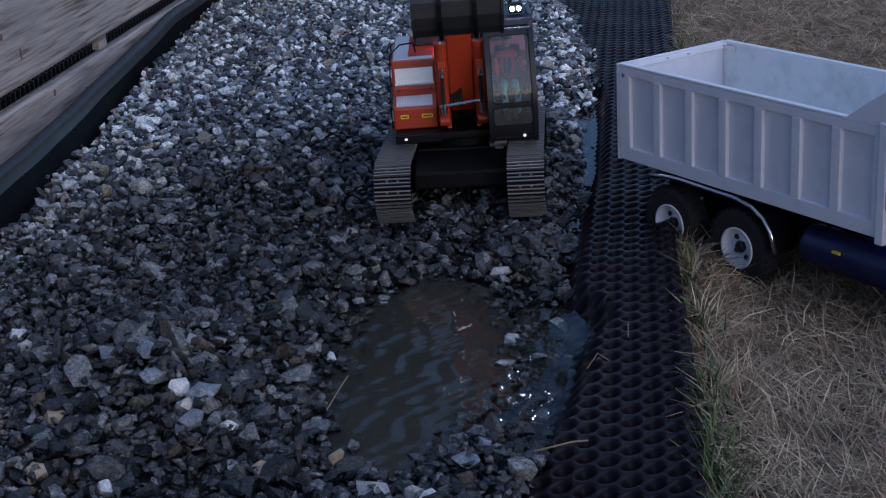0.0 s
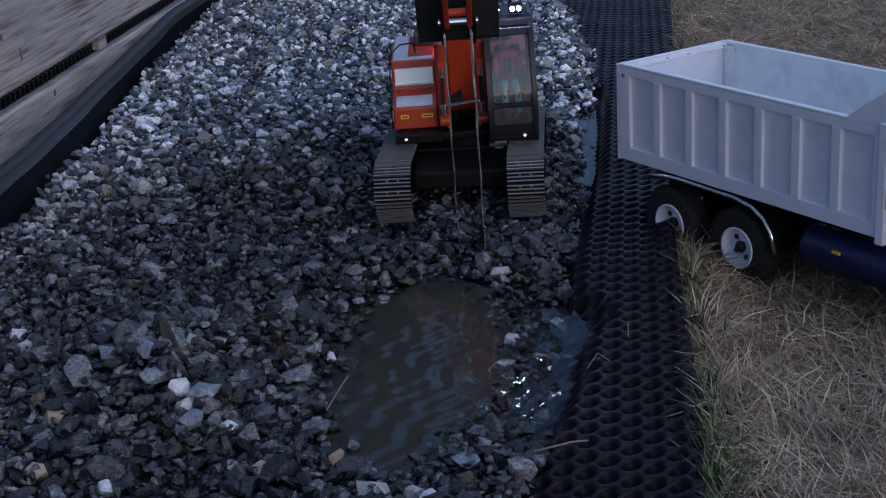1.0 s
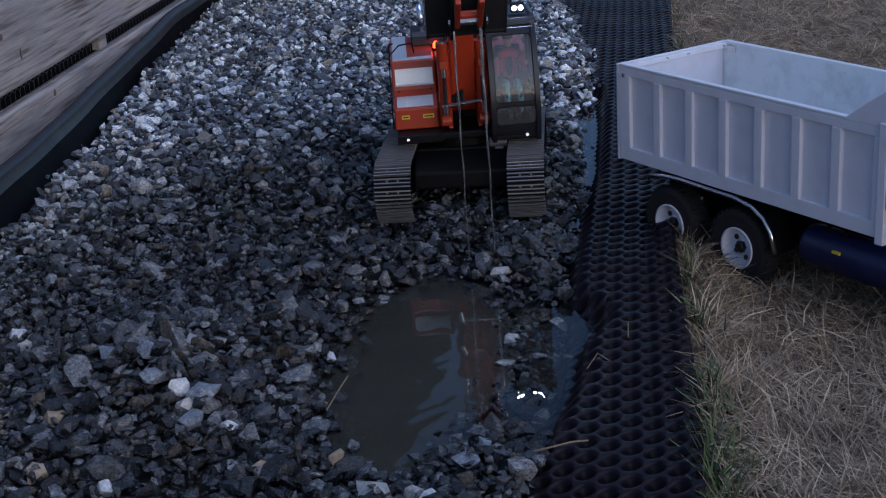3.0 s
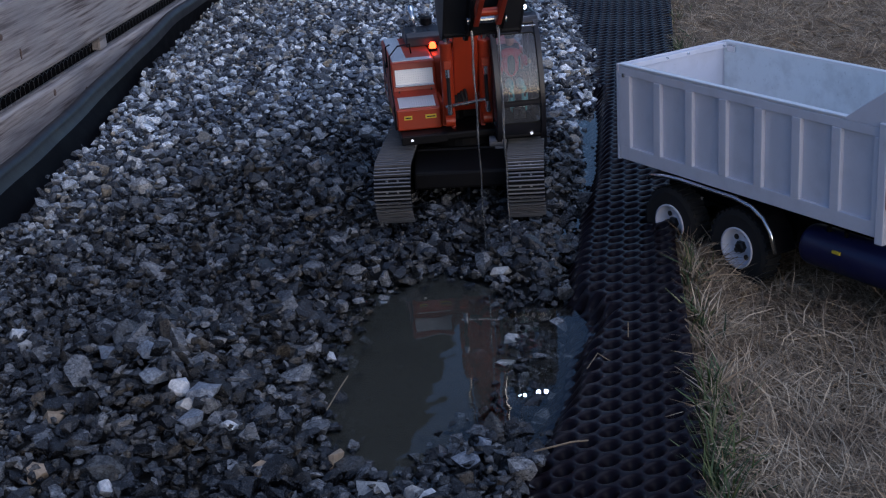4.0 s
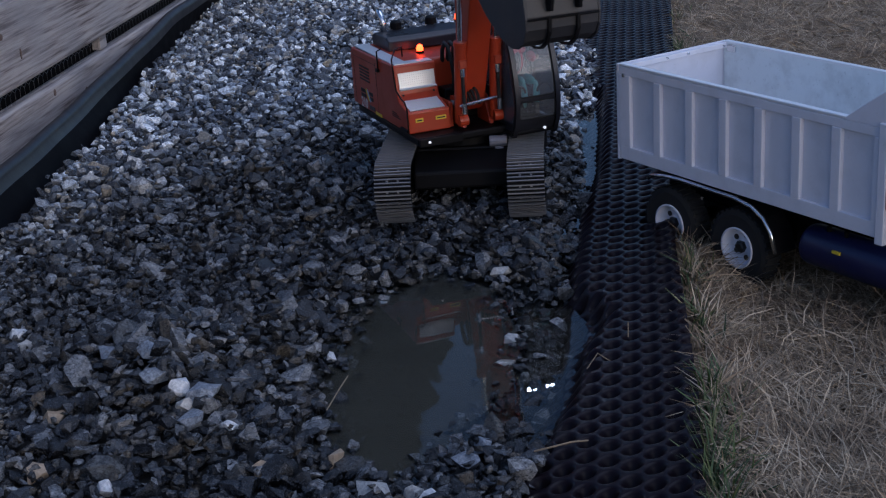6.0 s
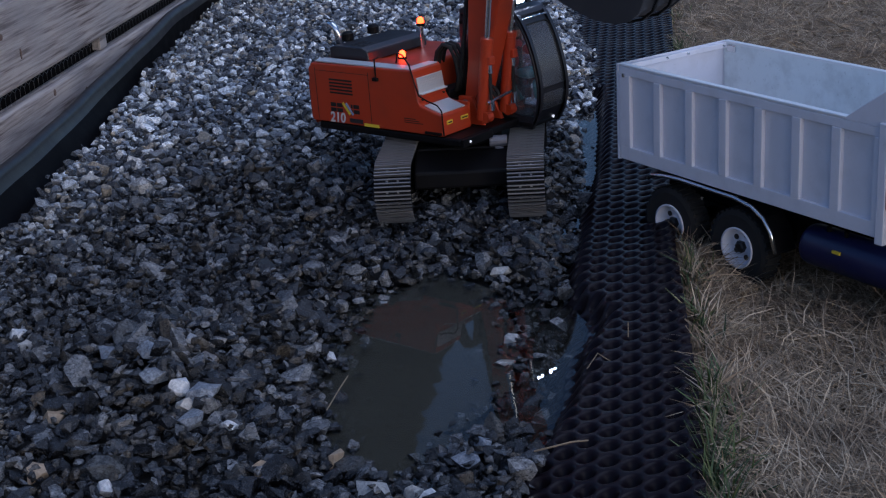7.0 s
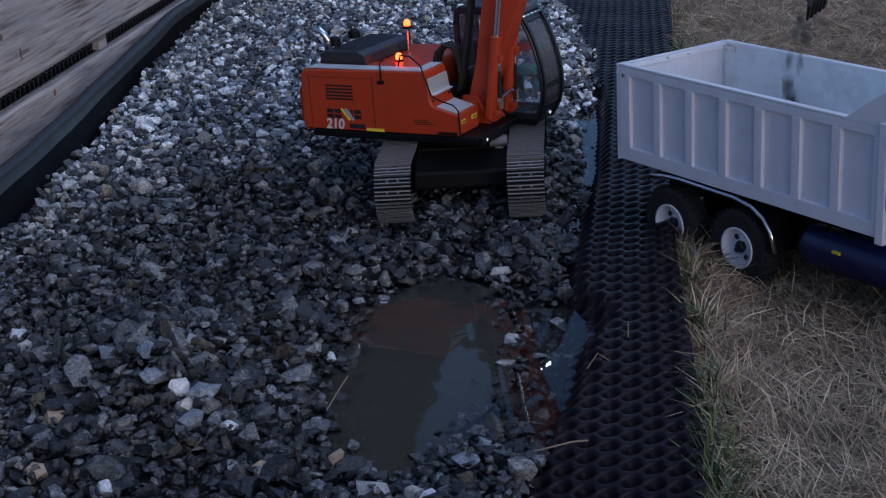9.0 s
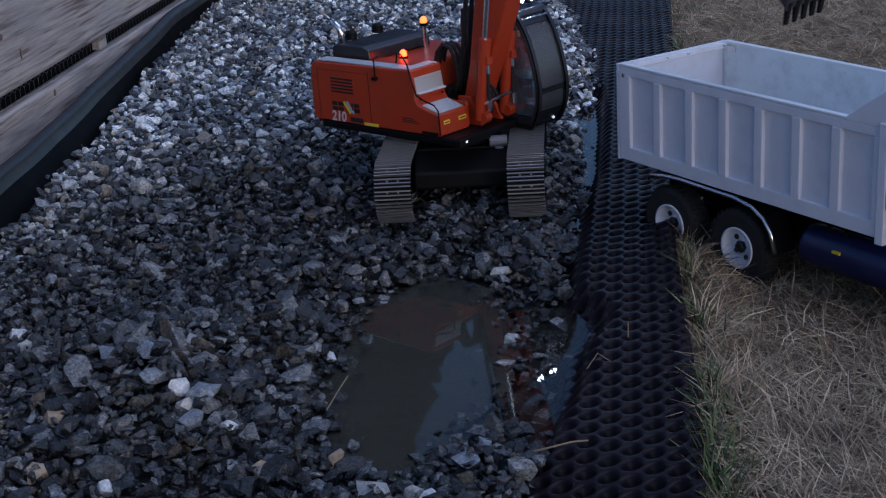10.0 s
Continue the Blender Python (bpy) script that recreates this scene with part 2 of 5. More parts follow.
def tube(points, r, n=8, closed=False):
    """A bent tube along points."""
    bm = bmesh.new()
    pts = [Vector(p) for p in points]
    rings, up = [], Vector((0.31, 0.22, 0.93))
    for i, p in enumerate(pts):
        t = (pts[min(i + 1, len(pts) - 1)] - pts[max(i - 1, 0)]).normalized()
        s = t.cross(up).normalized()
        u = s.cross(t)
        rings.append([bm.verts.new(p + (s * math.cos(k * 2 * math.pi / n) + u * math.sin(k * 2 * math.pi / n)) * r) for k in range(n)])
    for a, b in zip(rings, rings[1:]):
        for k in range(n):
            bm.faces.new((a[k], a[(k + 1) % n], b[(k + 1) % n], b[k]))
    bm.faces.new(rings[0][::-1])
    bm.faces.new(rings[-1])
    return bm


def arc(cx, cy, r, a0, a1, n):
    return [(cx + r * math.cos(radians(a0 + (a1 - a0) * i / n)), cy + r * math.sin(radians(a0 + (a1 - a0) * i / n))) for i in range(n + 1)]


def lathe(profile, n=28, ring=False, caps=True):
    """A profile of (radius, x) turned round the x axis; ring closes the profile on itself instead of capping it."""
    bm = bmesh.new()
    rings = [[bm.verts.new((x, r * math.cos(2 * math.pi * k / n), r * math.sin(2 * math.pi * k / n))) for k in range(n)] for r, x in profile]
    for a, b in zip(rings, rings[1:] + (rings[:1] if ring else [])):
        for k in range(n):
            bm.faces.new((a[k], a[(k + 1) % n], b[(k + 1) % n], b[k]))
    if caps and not ring:
        bm.faces.new(rings[0][::-1])
        bm.faces.new(rings[-1])
    return bm


def raw_mesh(name, verts, faces, material, smooth=False):
    """A big mesh from arrays; all faces have the same number of corners."""
    me = bpy.data.meshes.new(name)
    k = faces.shape[1]
    me.vertices.add(len(verts))
    me.vertices.foreach_set("co", np.asarray(verts, np.float32).ravel())
    me.loops.add(faces.size)
    me.loops.foreach_set("vertex_index", faces.astype(np.int32).ravel())
    me.polygons.add(len(faces))
    me.polygons.foreach_set("loop_start", np.arange(0, faces.size, k, dtype=np.int32))
    me.update(calc_edges=True)
    me.validate()
    me.materials.append(material)
    me.shade_smooth() if smooth else me.shade_flat()
    return me


# ---- the lie of the land ----
WATER_Z = -0.030


def fence_x(y):
    return -0.75 + 0.1 * y


def membrane_left(y):
    return np.interp(y, [-1.6, -0.82, -0.47, -0.30, -0.10, 0.09, 0.36, 0.81, 1.10, 1.42, 3.5], [-0.08, 0.033, 0.089, 0.126, 0.156, 0.192, 0.227, 0.272, 0.280, 0.272, 0.27]) + 0.004 * np.sin(y * 19.0)


def membrane_right(y):
    return np.interp(y, [-1.6, -0.913, -0.736, -0.553, -0.348, 0.28, 0.92, 3.5], [0.06, 0.147, 0.175, 0.198, 0.223, 0.335, 0.44, 0.86])


def pool_edge(y):
    """Where the water meets the membrane."""
    return np.interp(y, [-0.86, -0.80, -0.751, -0.698, -0.639, -0.574, -0.535, -0.507, -0.47, -0.421, -0.36, -0.10, 0.09, 0.36, 0.55, 0.62], [-0.04, 0.010, 0.031, 0.050, 0.067, 0.080, 0.100, 0.109, 0.103, 0.086, 0.088, 0.136, 0.178, 0.214, 0.232, 0.19])


def hump(x, y, cx, cy, sx, sy, h):
    return h * np.exp(-((x - cx) / sx) ** 2 - ((y - cy) / sy) ** 2)


def hole_right(y):
    return np.interp(y, [-0.775, -0.757, -0.705, -0.663, -0.617, -0.506, -0.352, -0.300], [-0.085, -0.063, -0.042, -0.010, 0.014, 0.030, 0.012, -0.030])


def shore(x, y):
    """How far inside the water's outline a place lies; negative on dry land."""
    left = np.interp(y, [-0.775, -0.746, -0.613, -0.504, -0.378, -0.331, -0.300], [-0.10, -0.146, -0.163, -0.154, -0.130, -0.095, -0.045])
    main = np.minimum(np.minimum(x - left, hole_right(y) - x), np.minimum(y + 0.785, -0.290 - y) * 0.8)
    pool = np.minimum(np.minimum(x - hole_right(y) + 0.004, (pool_edge(y) - x) * 0.6 + 0.010), np.minimum(y + 0.745, -0.41 - y) * 0.8)
    return np.maximum(main, np.minimum(pool, 0.016))


def gravel_z(x, y):
    x, y = np.asarray(x, float), np.asarray(y, float)
    z = 0.0 + 0.006 * np.sin(x * 11 + 1.3) * np.cos(y * 7.5) + 0.004 * np.sin(x * 23 + y * 17)
    z = z + hump(x, y, -0.31, -0.62, 0.10, 0.13, 0.030) - hump(x, y, -0.22, -0.30, 0.12, 0.14, 0.012)
    # worn hollows before the two tracks
    z = z - hump(x, y, -0.098, -0.155, 0.045, 0.070, 0.030) - hump(x, y, 0.072, -0.140, 0.045, 0.070, 0.030) - hump(x, y, -0.01, -0.11, 0.06, 0.07, 0.010)
    channel = np.clip((x - membrane_left(y) + 0.060) / 0.045, 0, 1) * np.clip((y + 0.48) / 0.06, 0, 1) * np.clip((0.56 - y) / 0.1, 0, 1)
    z = z - 0.014 * np.clip((x - membrane_left(y) + 0.05) / 0.06, 0, 1) - (0.024 + 0.006 * np.sin(y * 31) + 0.004 * np.sin(y * 73)) * channel
    z = z - hump(x, y, 0.203, 0.36, 0.022, 0.11, 0.034) - hump(x, y, 0.186, 0.10, 0.019, 0.11, 0.034)
    d = shore(x, y)
    bank = np.where(d > 0, -0.037 - 0.50 * np.minimum(d, 0.055), -0.037 - 0.47 * d)
    z = np.minimum(z, bank) + 0.3 * hump(x, y, -0.01, -0.56, 0.2, 0.3, 0.002)
    return z + hump(x, y, -0.004, -0.765, 0.040, 0.024, 0.022)


def membrane_z(x, y):
    s = np.clip((x - membrane_left(y)) / (membrane_right(y) - membrane_left(y)), -0.4, 1)
    ridge = 0.006 * np.exp(-((s - 1) / 0.25) ** 2)
    wet = np.clip((pool_edge(y) + 0.028 - x) / 0.028, 0, 1)
    return -0.010 + 0.012 * s + ridge - 0.021 * wet * wet * (3 - 2 * wet) - 0.55 * np.clip(pool_edge(y) - x, 0, 0.05)


# ---- structure: ground, gravel bed, lawn ----
def grid_sheet(name, xs, ys, zf, material, label, category, xf=None):
    X, Y = np.meshgrid(xs, ys)
    if xf is not None:
        X = xf(X, Y)
    Z = zf(X, Y)
    n, k = len(xs), len(ys)
    idx = np.arange(n * k).reshape(k, n)
    f = np.stack([idx[:-1, :-1], idx[:-1, 1:], idx[1:, 1:], idx[1:, :-1]], -1).reshape(-1, 4)
    ob = new(name, raw_mesh(name, np.stack([X, Y, Z], -1).reshape(-1, 3), f, material, True))
    return tagged(ob, label, category, kind="structure")


def far_ground_z(x, y):
    near = (np.abs(x) < 3) & (np.abs(y) < 4)
    return np.where(near, -0.16, -0.03)


steps = np.concatenate([-np.geomspace(1500, 3.2, 24), [-2.9, -1, 1, 2.9], np.geomspace(3.2, 1500, 24)])
grid_sheet("ground", steps, steps, far_ground_z, M_SOIL, "dull brown open ground reaching the horizon", "ground")
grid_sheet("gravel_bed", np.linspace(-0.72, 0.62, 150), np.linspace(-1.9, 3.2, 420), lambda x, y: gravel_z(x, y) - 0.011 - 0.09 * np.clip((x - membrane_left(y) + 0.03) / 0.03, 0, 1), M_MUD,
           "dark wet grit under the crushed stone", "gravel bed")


def lawn_z(x, y):
    e = np.clip((x - membrane_right(y)) / 0.05, 0, 1)
    low = np.clip((x - membrane_right(y) - 0.01) / 0.07, 0, 1) * np.exp(-(((y + 0.30) / 0.55) ** 4))
    return -0.012 + 0.010 * e - 0.036 * low + 0.004 * np.sin(x * 25) * np.sin(y * 19) - 0.05 * (x < membrane_right(y) - 0.004)


grid_sheet("lawn", np.concatenate([[-0.003], np.linspace(0, 1.2, 70), np.geomspace(1.3, 4, 10)]), np.linspace(-2.0, 3.6, 260), lawn_z, M_THATCH,
           "matted dead thatch of a dried lawn", "lawn", xf=lambda X, Y: X + membrane_right(Y))


# ---- crushed stone ----
def rock_template(seed, n=13):
    rnd = random.Random(seed)
    bm = bmesh.new()
    for _ in range(n):
        v = Vector((rnd.gauss(0, 1), rnd.gauss(0, 1), rnd.gauss(0, 1))).normalized()
        bm.verts.new(v * rnd.uniform(0.82, 1.12))
    bmesh.ops.convex_hull(bm, input=bm.verts)
    bmesh.ops.delete(bm, geom=[v for v in bm.verts if not v.link_faces], context="VERTS")
    bmesh.ops.triangulate(bm, faces=bm.faces)
    bmesh.ops.recalc_face_normals(bm, faces=bm.faces)
    bm.verts.index_update()
    V = np.array([v.co[:] for v in bm.verts])
    F = np.array([[v.index for v in f.verts] for f in bm.faces])
    bm.free()
    return V, F


def craggy_template(seed):
    """A rock with broken, uneven faces for the nearest stones."""
    rnd = random.Random(seed + 500)
    V, F = rock_template(seed, 12 + seed % 7)
    bm = bmesh.new()
    vs = [bm.verts.new(v) for v in V]
    for f in F:
        bm.faces.new([vs[i] for i in f])
    bmesh.ops.subdivide_edges(bm, edges=bm.edges[:], cuts=1, use_grid_fill=True)
    bmesh.ops.triangulate(bm, faces=bm.faces)
    off = Vector((rnd.uniform(0, 50), rnd.uniform(0, 50), 0))
    for v in bm.verts:
        v.co *= 1.04 + 0.10 * noise.noise(v.co * 1.7 + off) + rnd.uniform(-0.014, 0.014)
    bm.verts.index_update()
    V = np.array([v.co[:] for v in bm.verts])
    F = np.array([[v.index for v in f.verts] for f in bm.faces])
    bm.free()
    return V, F


ROCKS = [rock_template(s, 11 + s % 6) for s in range(36)]
CRAGS = [craggy_template(s) for s in range(30)]


def turn_matrices(rng, n, tilt):
    """Random turns: free about z, and up to tilt radians about a level axis."""
    a, b, c = rng.uniform(0, 2 * np.pi, n), rng.normal(0, tilt, n), rng.normal(0, tilt, n)
    ca, sa, cb, sb, cc, sc = np.cos(a), np.sin(a), np.cos(b), np.sin(b), np.cos(c), np.sin(c)
    o, i = np.zeros(n), np.ones(n)
    Z = np.stack([ca, -sa, o, sa, ca, o, o, o, i], -1).reshape(n, 3, 3)
    Y = np.stack([cb, o, sb, o, i, o, -sb, o, cb], -1).reshape(n, 3, 3)
    Xm = np.stack([i, o, o, o, cc, -sc, o, sc, cc], -1).reshape(n, 3, 3)
    return Z @ Y @ Xm


def scatter_rocks(name, P, size, flatness, rng, material, label, category, tilt=0.5, fine=None):
    V, F, base = [], [], 0
    which = rng.integers(0, len(ROCKS), len(P))
    if fine is not None:
        which = np.where(fine, len(ROCKS) + rng.integers(0, len(CRAGS), len(P)), which)
    for k, (tv, tf) in enumerate(ROCKS + CRAGS):
        sel = np.where(which == k)[0]
        if not len(sel):
            continue
        s = size[sel][:, None] * np.stack([rng.uniform(0.9, 1.45, len(sel)), rng.uniform(0.75, 1.1, len(sel)), flatness[sel]], -1)
        R = turn_matrices(rng, len(sel), tilt)
        W = np.einsum("nij,nvj->nvi", R, tv[None] * s[:, None, :]) + P[sel][:, None, :]
        V.append(W.reshape(-1, 3))
        F.append((tf[None] + (np.arange(len(sel)) * len(tv))[:, None, None] + base).reshape(-1, 3))
        base += W.shape[0] * W.shape[1]
    ob = new(name, raw_mesh(name, np.concatenate(V), np.concatenate(F), material))
    return tagged(ob, label, category, kind="stuff")


def lay_gravel():
    rng = np.random.default_rng(11)
    pts = []
    for layer, pitch, stop in ((0, 0.0118, 2.75), (1, 0.0138, 2.75), (2, 0.0135, -0.1)):
        ys = np.arange(-1.12, stop, pitch)
        for y in ys:
            x0, x1 = -0.600, float(membrane_left(y)) + 0.012
            xs = np.arange(x0, x1, pitch) + rng.uniform(0, pitch)
            n = len(xs)
            p = np.stack([xs + rng.uniform(-0.5, 0.5, n) * pitch, y + rng.uniform(-0.5, 0.5, n) * pitch, np.full(n, layer)], -1)
            pts.append(p)
    P = np.concatenate(pts)
    # few stones stray over the rim of the membrane
    keep = (P[:, 0] < membrane_left(P[:, 1]) - 0.012 + 0.02 * rng.random(len(P)) ** 2)
    P = P[keep]
    size = np.clip(rng.lognormal(np.log(0.0059), 0.37, len(P)), 0.0035, 0.0145)
    size = np.where(P[:, 2] == 2, rng.uniform(0.0022, 0.0046, len(P)), size)
    big = hump(P[:, 0], P[:, 1], -0.30, -0.62, 0.13, 0.16, 1.0)
    size = size * (1 + 0.26 * big)
    z = gravel_z(P[:, 0], P[:, 1]) + np.choose(P[:, 2].astype(int), [-0.005, 0.0050, 0.0040]) + rng.normal(0, 0.0042, len(P))
    # fine silt hides the stones in the deep of the hole
    deep = gravel_z(P[:, 0], P[:, 1]) < -0.056
    Q = np.stack([P[:, 0], P[:, 1], z], -1)
    ok = ~(deep & (rng.random(len(P)) < 0.6))
    scatter_rocks("gravel", Q[ok], size[ok], rng.uniform(0.42, 0.9, ok.sum()), rng, M_GRAVEL, "angular grey crushed stone, wet and dark near the hole", "gravel", 0.45,
                  (Q[ok][:, 1] < -0.22) & (size[ok] > 0.0050))


lay_gravel()


# ---- water in the hole ----
def water_sheet():
    """The surface, ruffled at its near end; it drifts on as the ripples die away."""
    rng = np.random.default_rng(17)
    waves = [(rng.uniform(0, 2 * np.pi), rng.uniform(0.016, 0.042), rng.uniform(0, 2 * np.pi)) for _ in range(9)]

    def lift(x, y):
        z = np.zeros_like(x)
        for a, length, ph in waves:
            z = z + 0.000095 * (length / 0.024) * np.sin(2 * np.pi * (x * np.cos(a) + y * np.sin(a)) / length + ph)
        calm = np.interp(y, [-0.80, -0.42, -0.15, 0.10, 0.35, 0.75], [1.0, 1.0, 0.26, 0.07, 0.02, 0.008])
        return z * calm
    ob = grid_sheet("water", np.linspace(-0.20, 0.118, 110), np.linspace(-0.90, 0.72, 560), lift, M_WATER, "murky brown water in the dug hole, ruffled by drips", "water")
    ob.matrix_basis = pose(0, 0, WATER_Z)
    return ob


WATER_OB = water_sheet()
for depth in (0.003, 0.009, 0.015, 0.021):
    grid_sheet("silt_and_mute_veil", np.linspace(0, 1, 12), np.linspace(-0.84, -0.24, 40), lambda x, y: np.full_like(x, WATER_Z - depth), M_MURK, "brown silt hanging in the water", "silt",
               xf=lambda X, Y: -0.19 + (hole_right(Y) + 0.196 - depth * 0.6) * X)
# brown sheet added over the clear pool to mute its red reflection
grid_sheet("silt_and_mute_veil", np.linspace(0, 1, 12), np.linspace(-0.80, -0.38, 40), lambda x, y: np.full_like(x, WATER_Z - 0.004), M_MUTEVEIL, "thin brown veil added to mute the red reflection at the membrane's edge", "silt",
           xf=lambda X, Y: hole_right(Y) + 0.012 + (pool_edge(Y) - hole_right(Y)) * X)
grid_sheet("puddle", np.linspace(-0.060, 0.020, 8), np.linspace(-0.36, 0.56, 40), lambda x, y: np.full_like(x, WATER_Z + 0.0006), M_WATER, "thin strip of water between gravel and membrane", "water",
           xf=lambda X, Y: X + membrane_left(Y))


# ---- dimpled membrane ----
def lay_membrane():
    def sheet(y0, y1, dy, nx):
        ys = np.arange(y0, y1 + dy / 2, dy)
        X0 = membrane_left(ys) - 0.045
        X1 = membrane_right(ys)
        s = np.linspace(0, 1, nx)
        X = X0[:, None] + (X1 - X0)[:, None] * s[None]
        Y = np.repeat(ys[:, None], nx, 1)
        pitch, row = 0.0262, 0.0186
        across = X - 0.145 * Y
        j = np.round(across / row)
        u = (Y / pitch + (j % 2) * 0.5) % 1.0 - 0.5
        v = across / row - j
        d = np.sqrt((u * pitch) ** 2 + (v * row) ** 2)
        cup = np.clip((0.0104 - d) / 0.0080, 0, 1)
        cup = cup * cup * (3 - 2 * cup)
        Z = membrane_z(X, Y) - 0.0110 * cup + 0.0022 * np.sin(X * 31 + Y * 9) * np.sin(Y * 13)
        k = len(ys)
        idx = np.arange(nx * k).reshape(k, nx)
        f = np.stack([idx[:-1, :-1], idx[:-1, 1:], idx[1:, 1:], idx[1:, :-1]], -1).reshape(-1, 4)
        return np.stack([X, Y, Z], -1).reshape(-1, 3), f

    v, f = sheet(-1.15, 3.0, 0.0020, 115)
    ob = new("drainage_membrane", raw_mesh("drainage_membrane", v, f, M_MEMBRANE, True))
    tagged(ob, "black dimpled plastic drainage membrane between gravel and lawn", "drainage membrane", kind="structure")


lay_membrane()


# ---- dry grass ----
def blades(name, base, length, lean, heading, width, rng, material, label, category, curl=0.5):
    """Thin bent blades: three quads and a tip would be too dear, so two quads each."""
    n = len(base)
    h = np.stack([np.cos(heading), np.sin(heading), np.zeros(n)], -1)
    side = np.stack([-np.sin(heading), np.cos(heading), np.zeros(n)], -1)
    up = np.array([0, 0, 1.0])
    l0 = lean
    l1 = np.clip(lean + curl * rng.uniform(0.1, 1.0, n), 0, 1.62)
    p0 = base
    p1 = p0 + (h * np.sin(l0)[:, None] + up * np.cos(l0)[:, None]) * (length * 0.5)[:, None]
    p2 = p1 + (h * np.sin(l1)[:, None] + up * np.cos(l1)[:, None]) * (length * 0.5)[:, None] + side * (rng.normal(0, 0.1, n) * length)[:, None]
    w = width[:, None]
    tw = (side + up * rng.normal(0, 0.5, n)[:, None])
    V = np.stack([p0 - tw * w, p0 + tw * w, p1 - tw * w * 0.9, p1 + tw * w * 0.9, p2 - tw * w * 0.25, p2 + tw * w * 0.25], 1).reshape(-1, 3)
    b = (np.arange(n) * 6)[:, None]
    F = np.concatenate([b + np.array([0, 1, 3, 2]), b + np.array([2, 3, 5, 4])])
    ob = new(name, raw_mesh(name, V, F, material))
    return tagged(ob, label, category, kind="stuff")


def lay_grass():
    rng = np.random.default_rng(5)
    n = 115000
    y = -1.15 + 3.3 * rng.random(n) ** 1.45
    span = np.where(y < 0.2, 0.62, 0.95)
    x = membrane_right(y) + 0.012 + span * rng.random(n)
    z = lawn_z(x, y) + rng.uniform(0, 0.010, n)
    clump = np.sin(x * 40 + 2 * np.sin(y * 23)) * np.sin(y * 34 + 1.5 * np.sin(x * 19))
    head = rng.uniform(0, 2 * np.pi, n) * 0.55 + clump * 1.6
    blades("dry_grass", np.stack([x, y, z], -1), rng.uniform(0.018, 0.055, n), np.clip(rng.normal(1.28, 0.22, n), 0.2, 1.56), head,
           rng.uniform(0.00022, 0.00062, n), rng, M_STRAW, "trampled straw-coloured dry lawn grass", "dry grass")
    n = 950
    y = -1.15 + 2.9 * rng.random(n)
    x = membrane_right(y) + rng.normal(0.014, 0.008, n)
    blades("grass_fringe", np.stack([x, y, lawn_z(np.maximum(x, membrane_right(y)), y) + 0.0], -1), rng.uniform(0.015, 0.042, n), np.abs(rng.normal(0.65, 0.35, n)),
           rng.uniform(0, 2 * np.pi, n), rng.uniform(0.0003, 0.0008, n), rng, M_STRAW, "pale dry stalks along the membrane edge", "dry grass", 0.7)
    c = rng.choice([-1.0, -0.93, -0.87, -0.80, -0.74, -0.55, -0.42, 0.0, 0.55, 0.62, 0.72, 0.8, 1.1, 1.4], 900, p=[.12, .12, .13, .1, .08, .05, .05, .03, .07, .07, .07, .05, .03, .03])
    y = c + rng.normal(0, 0.03, len(c))
    x = membrane_right(y) + np.abs(rng.normal(0.008, 0.014, len(c)))
    blades("green_grass", np.stack([x, y, lawn_z(np.maximum(x, membrane_right(y)), y)], -1), rng.uniform(0.015, 0.045, len(c)), np.abs(rng.normal(0.5, 0.3, len(c))),
           rng.uniform(0, 2 * np.pi, len(c)), rng.uniform(0.0006, 0.0012, len(c)), rng, M_GREEN, "thin tufts of green grass at the lawn's edge", "grass", 0.6)


lay_grass()


# ---- board fence with wire, and the pond liner ----
FENCE_TURN = -math.degrees(math.atan(0.1))


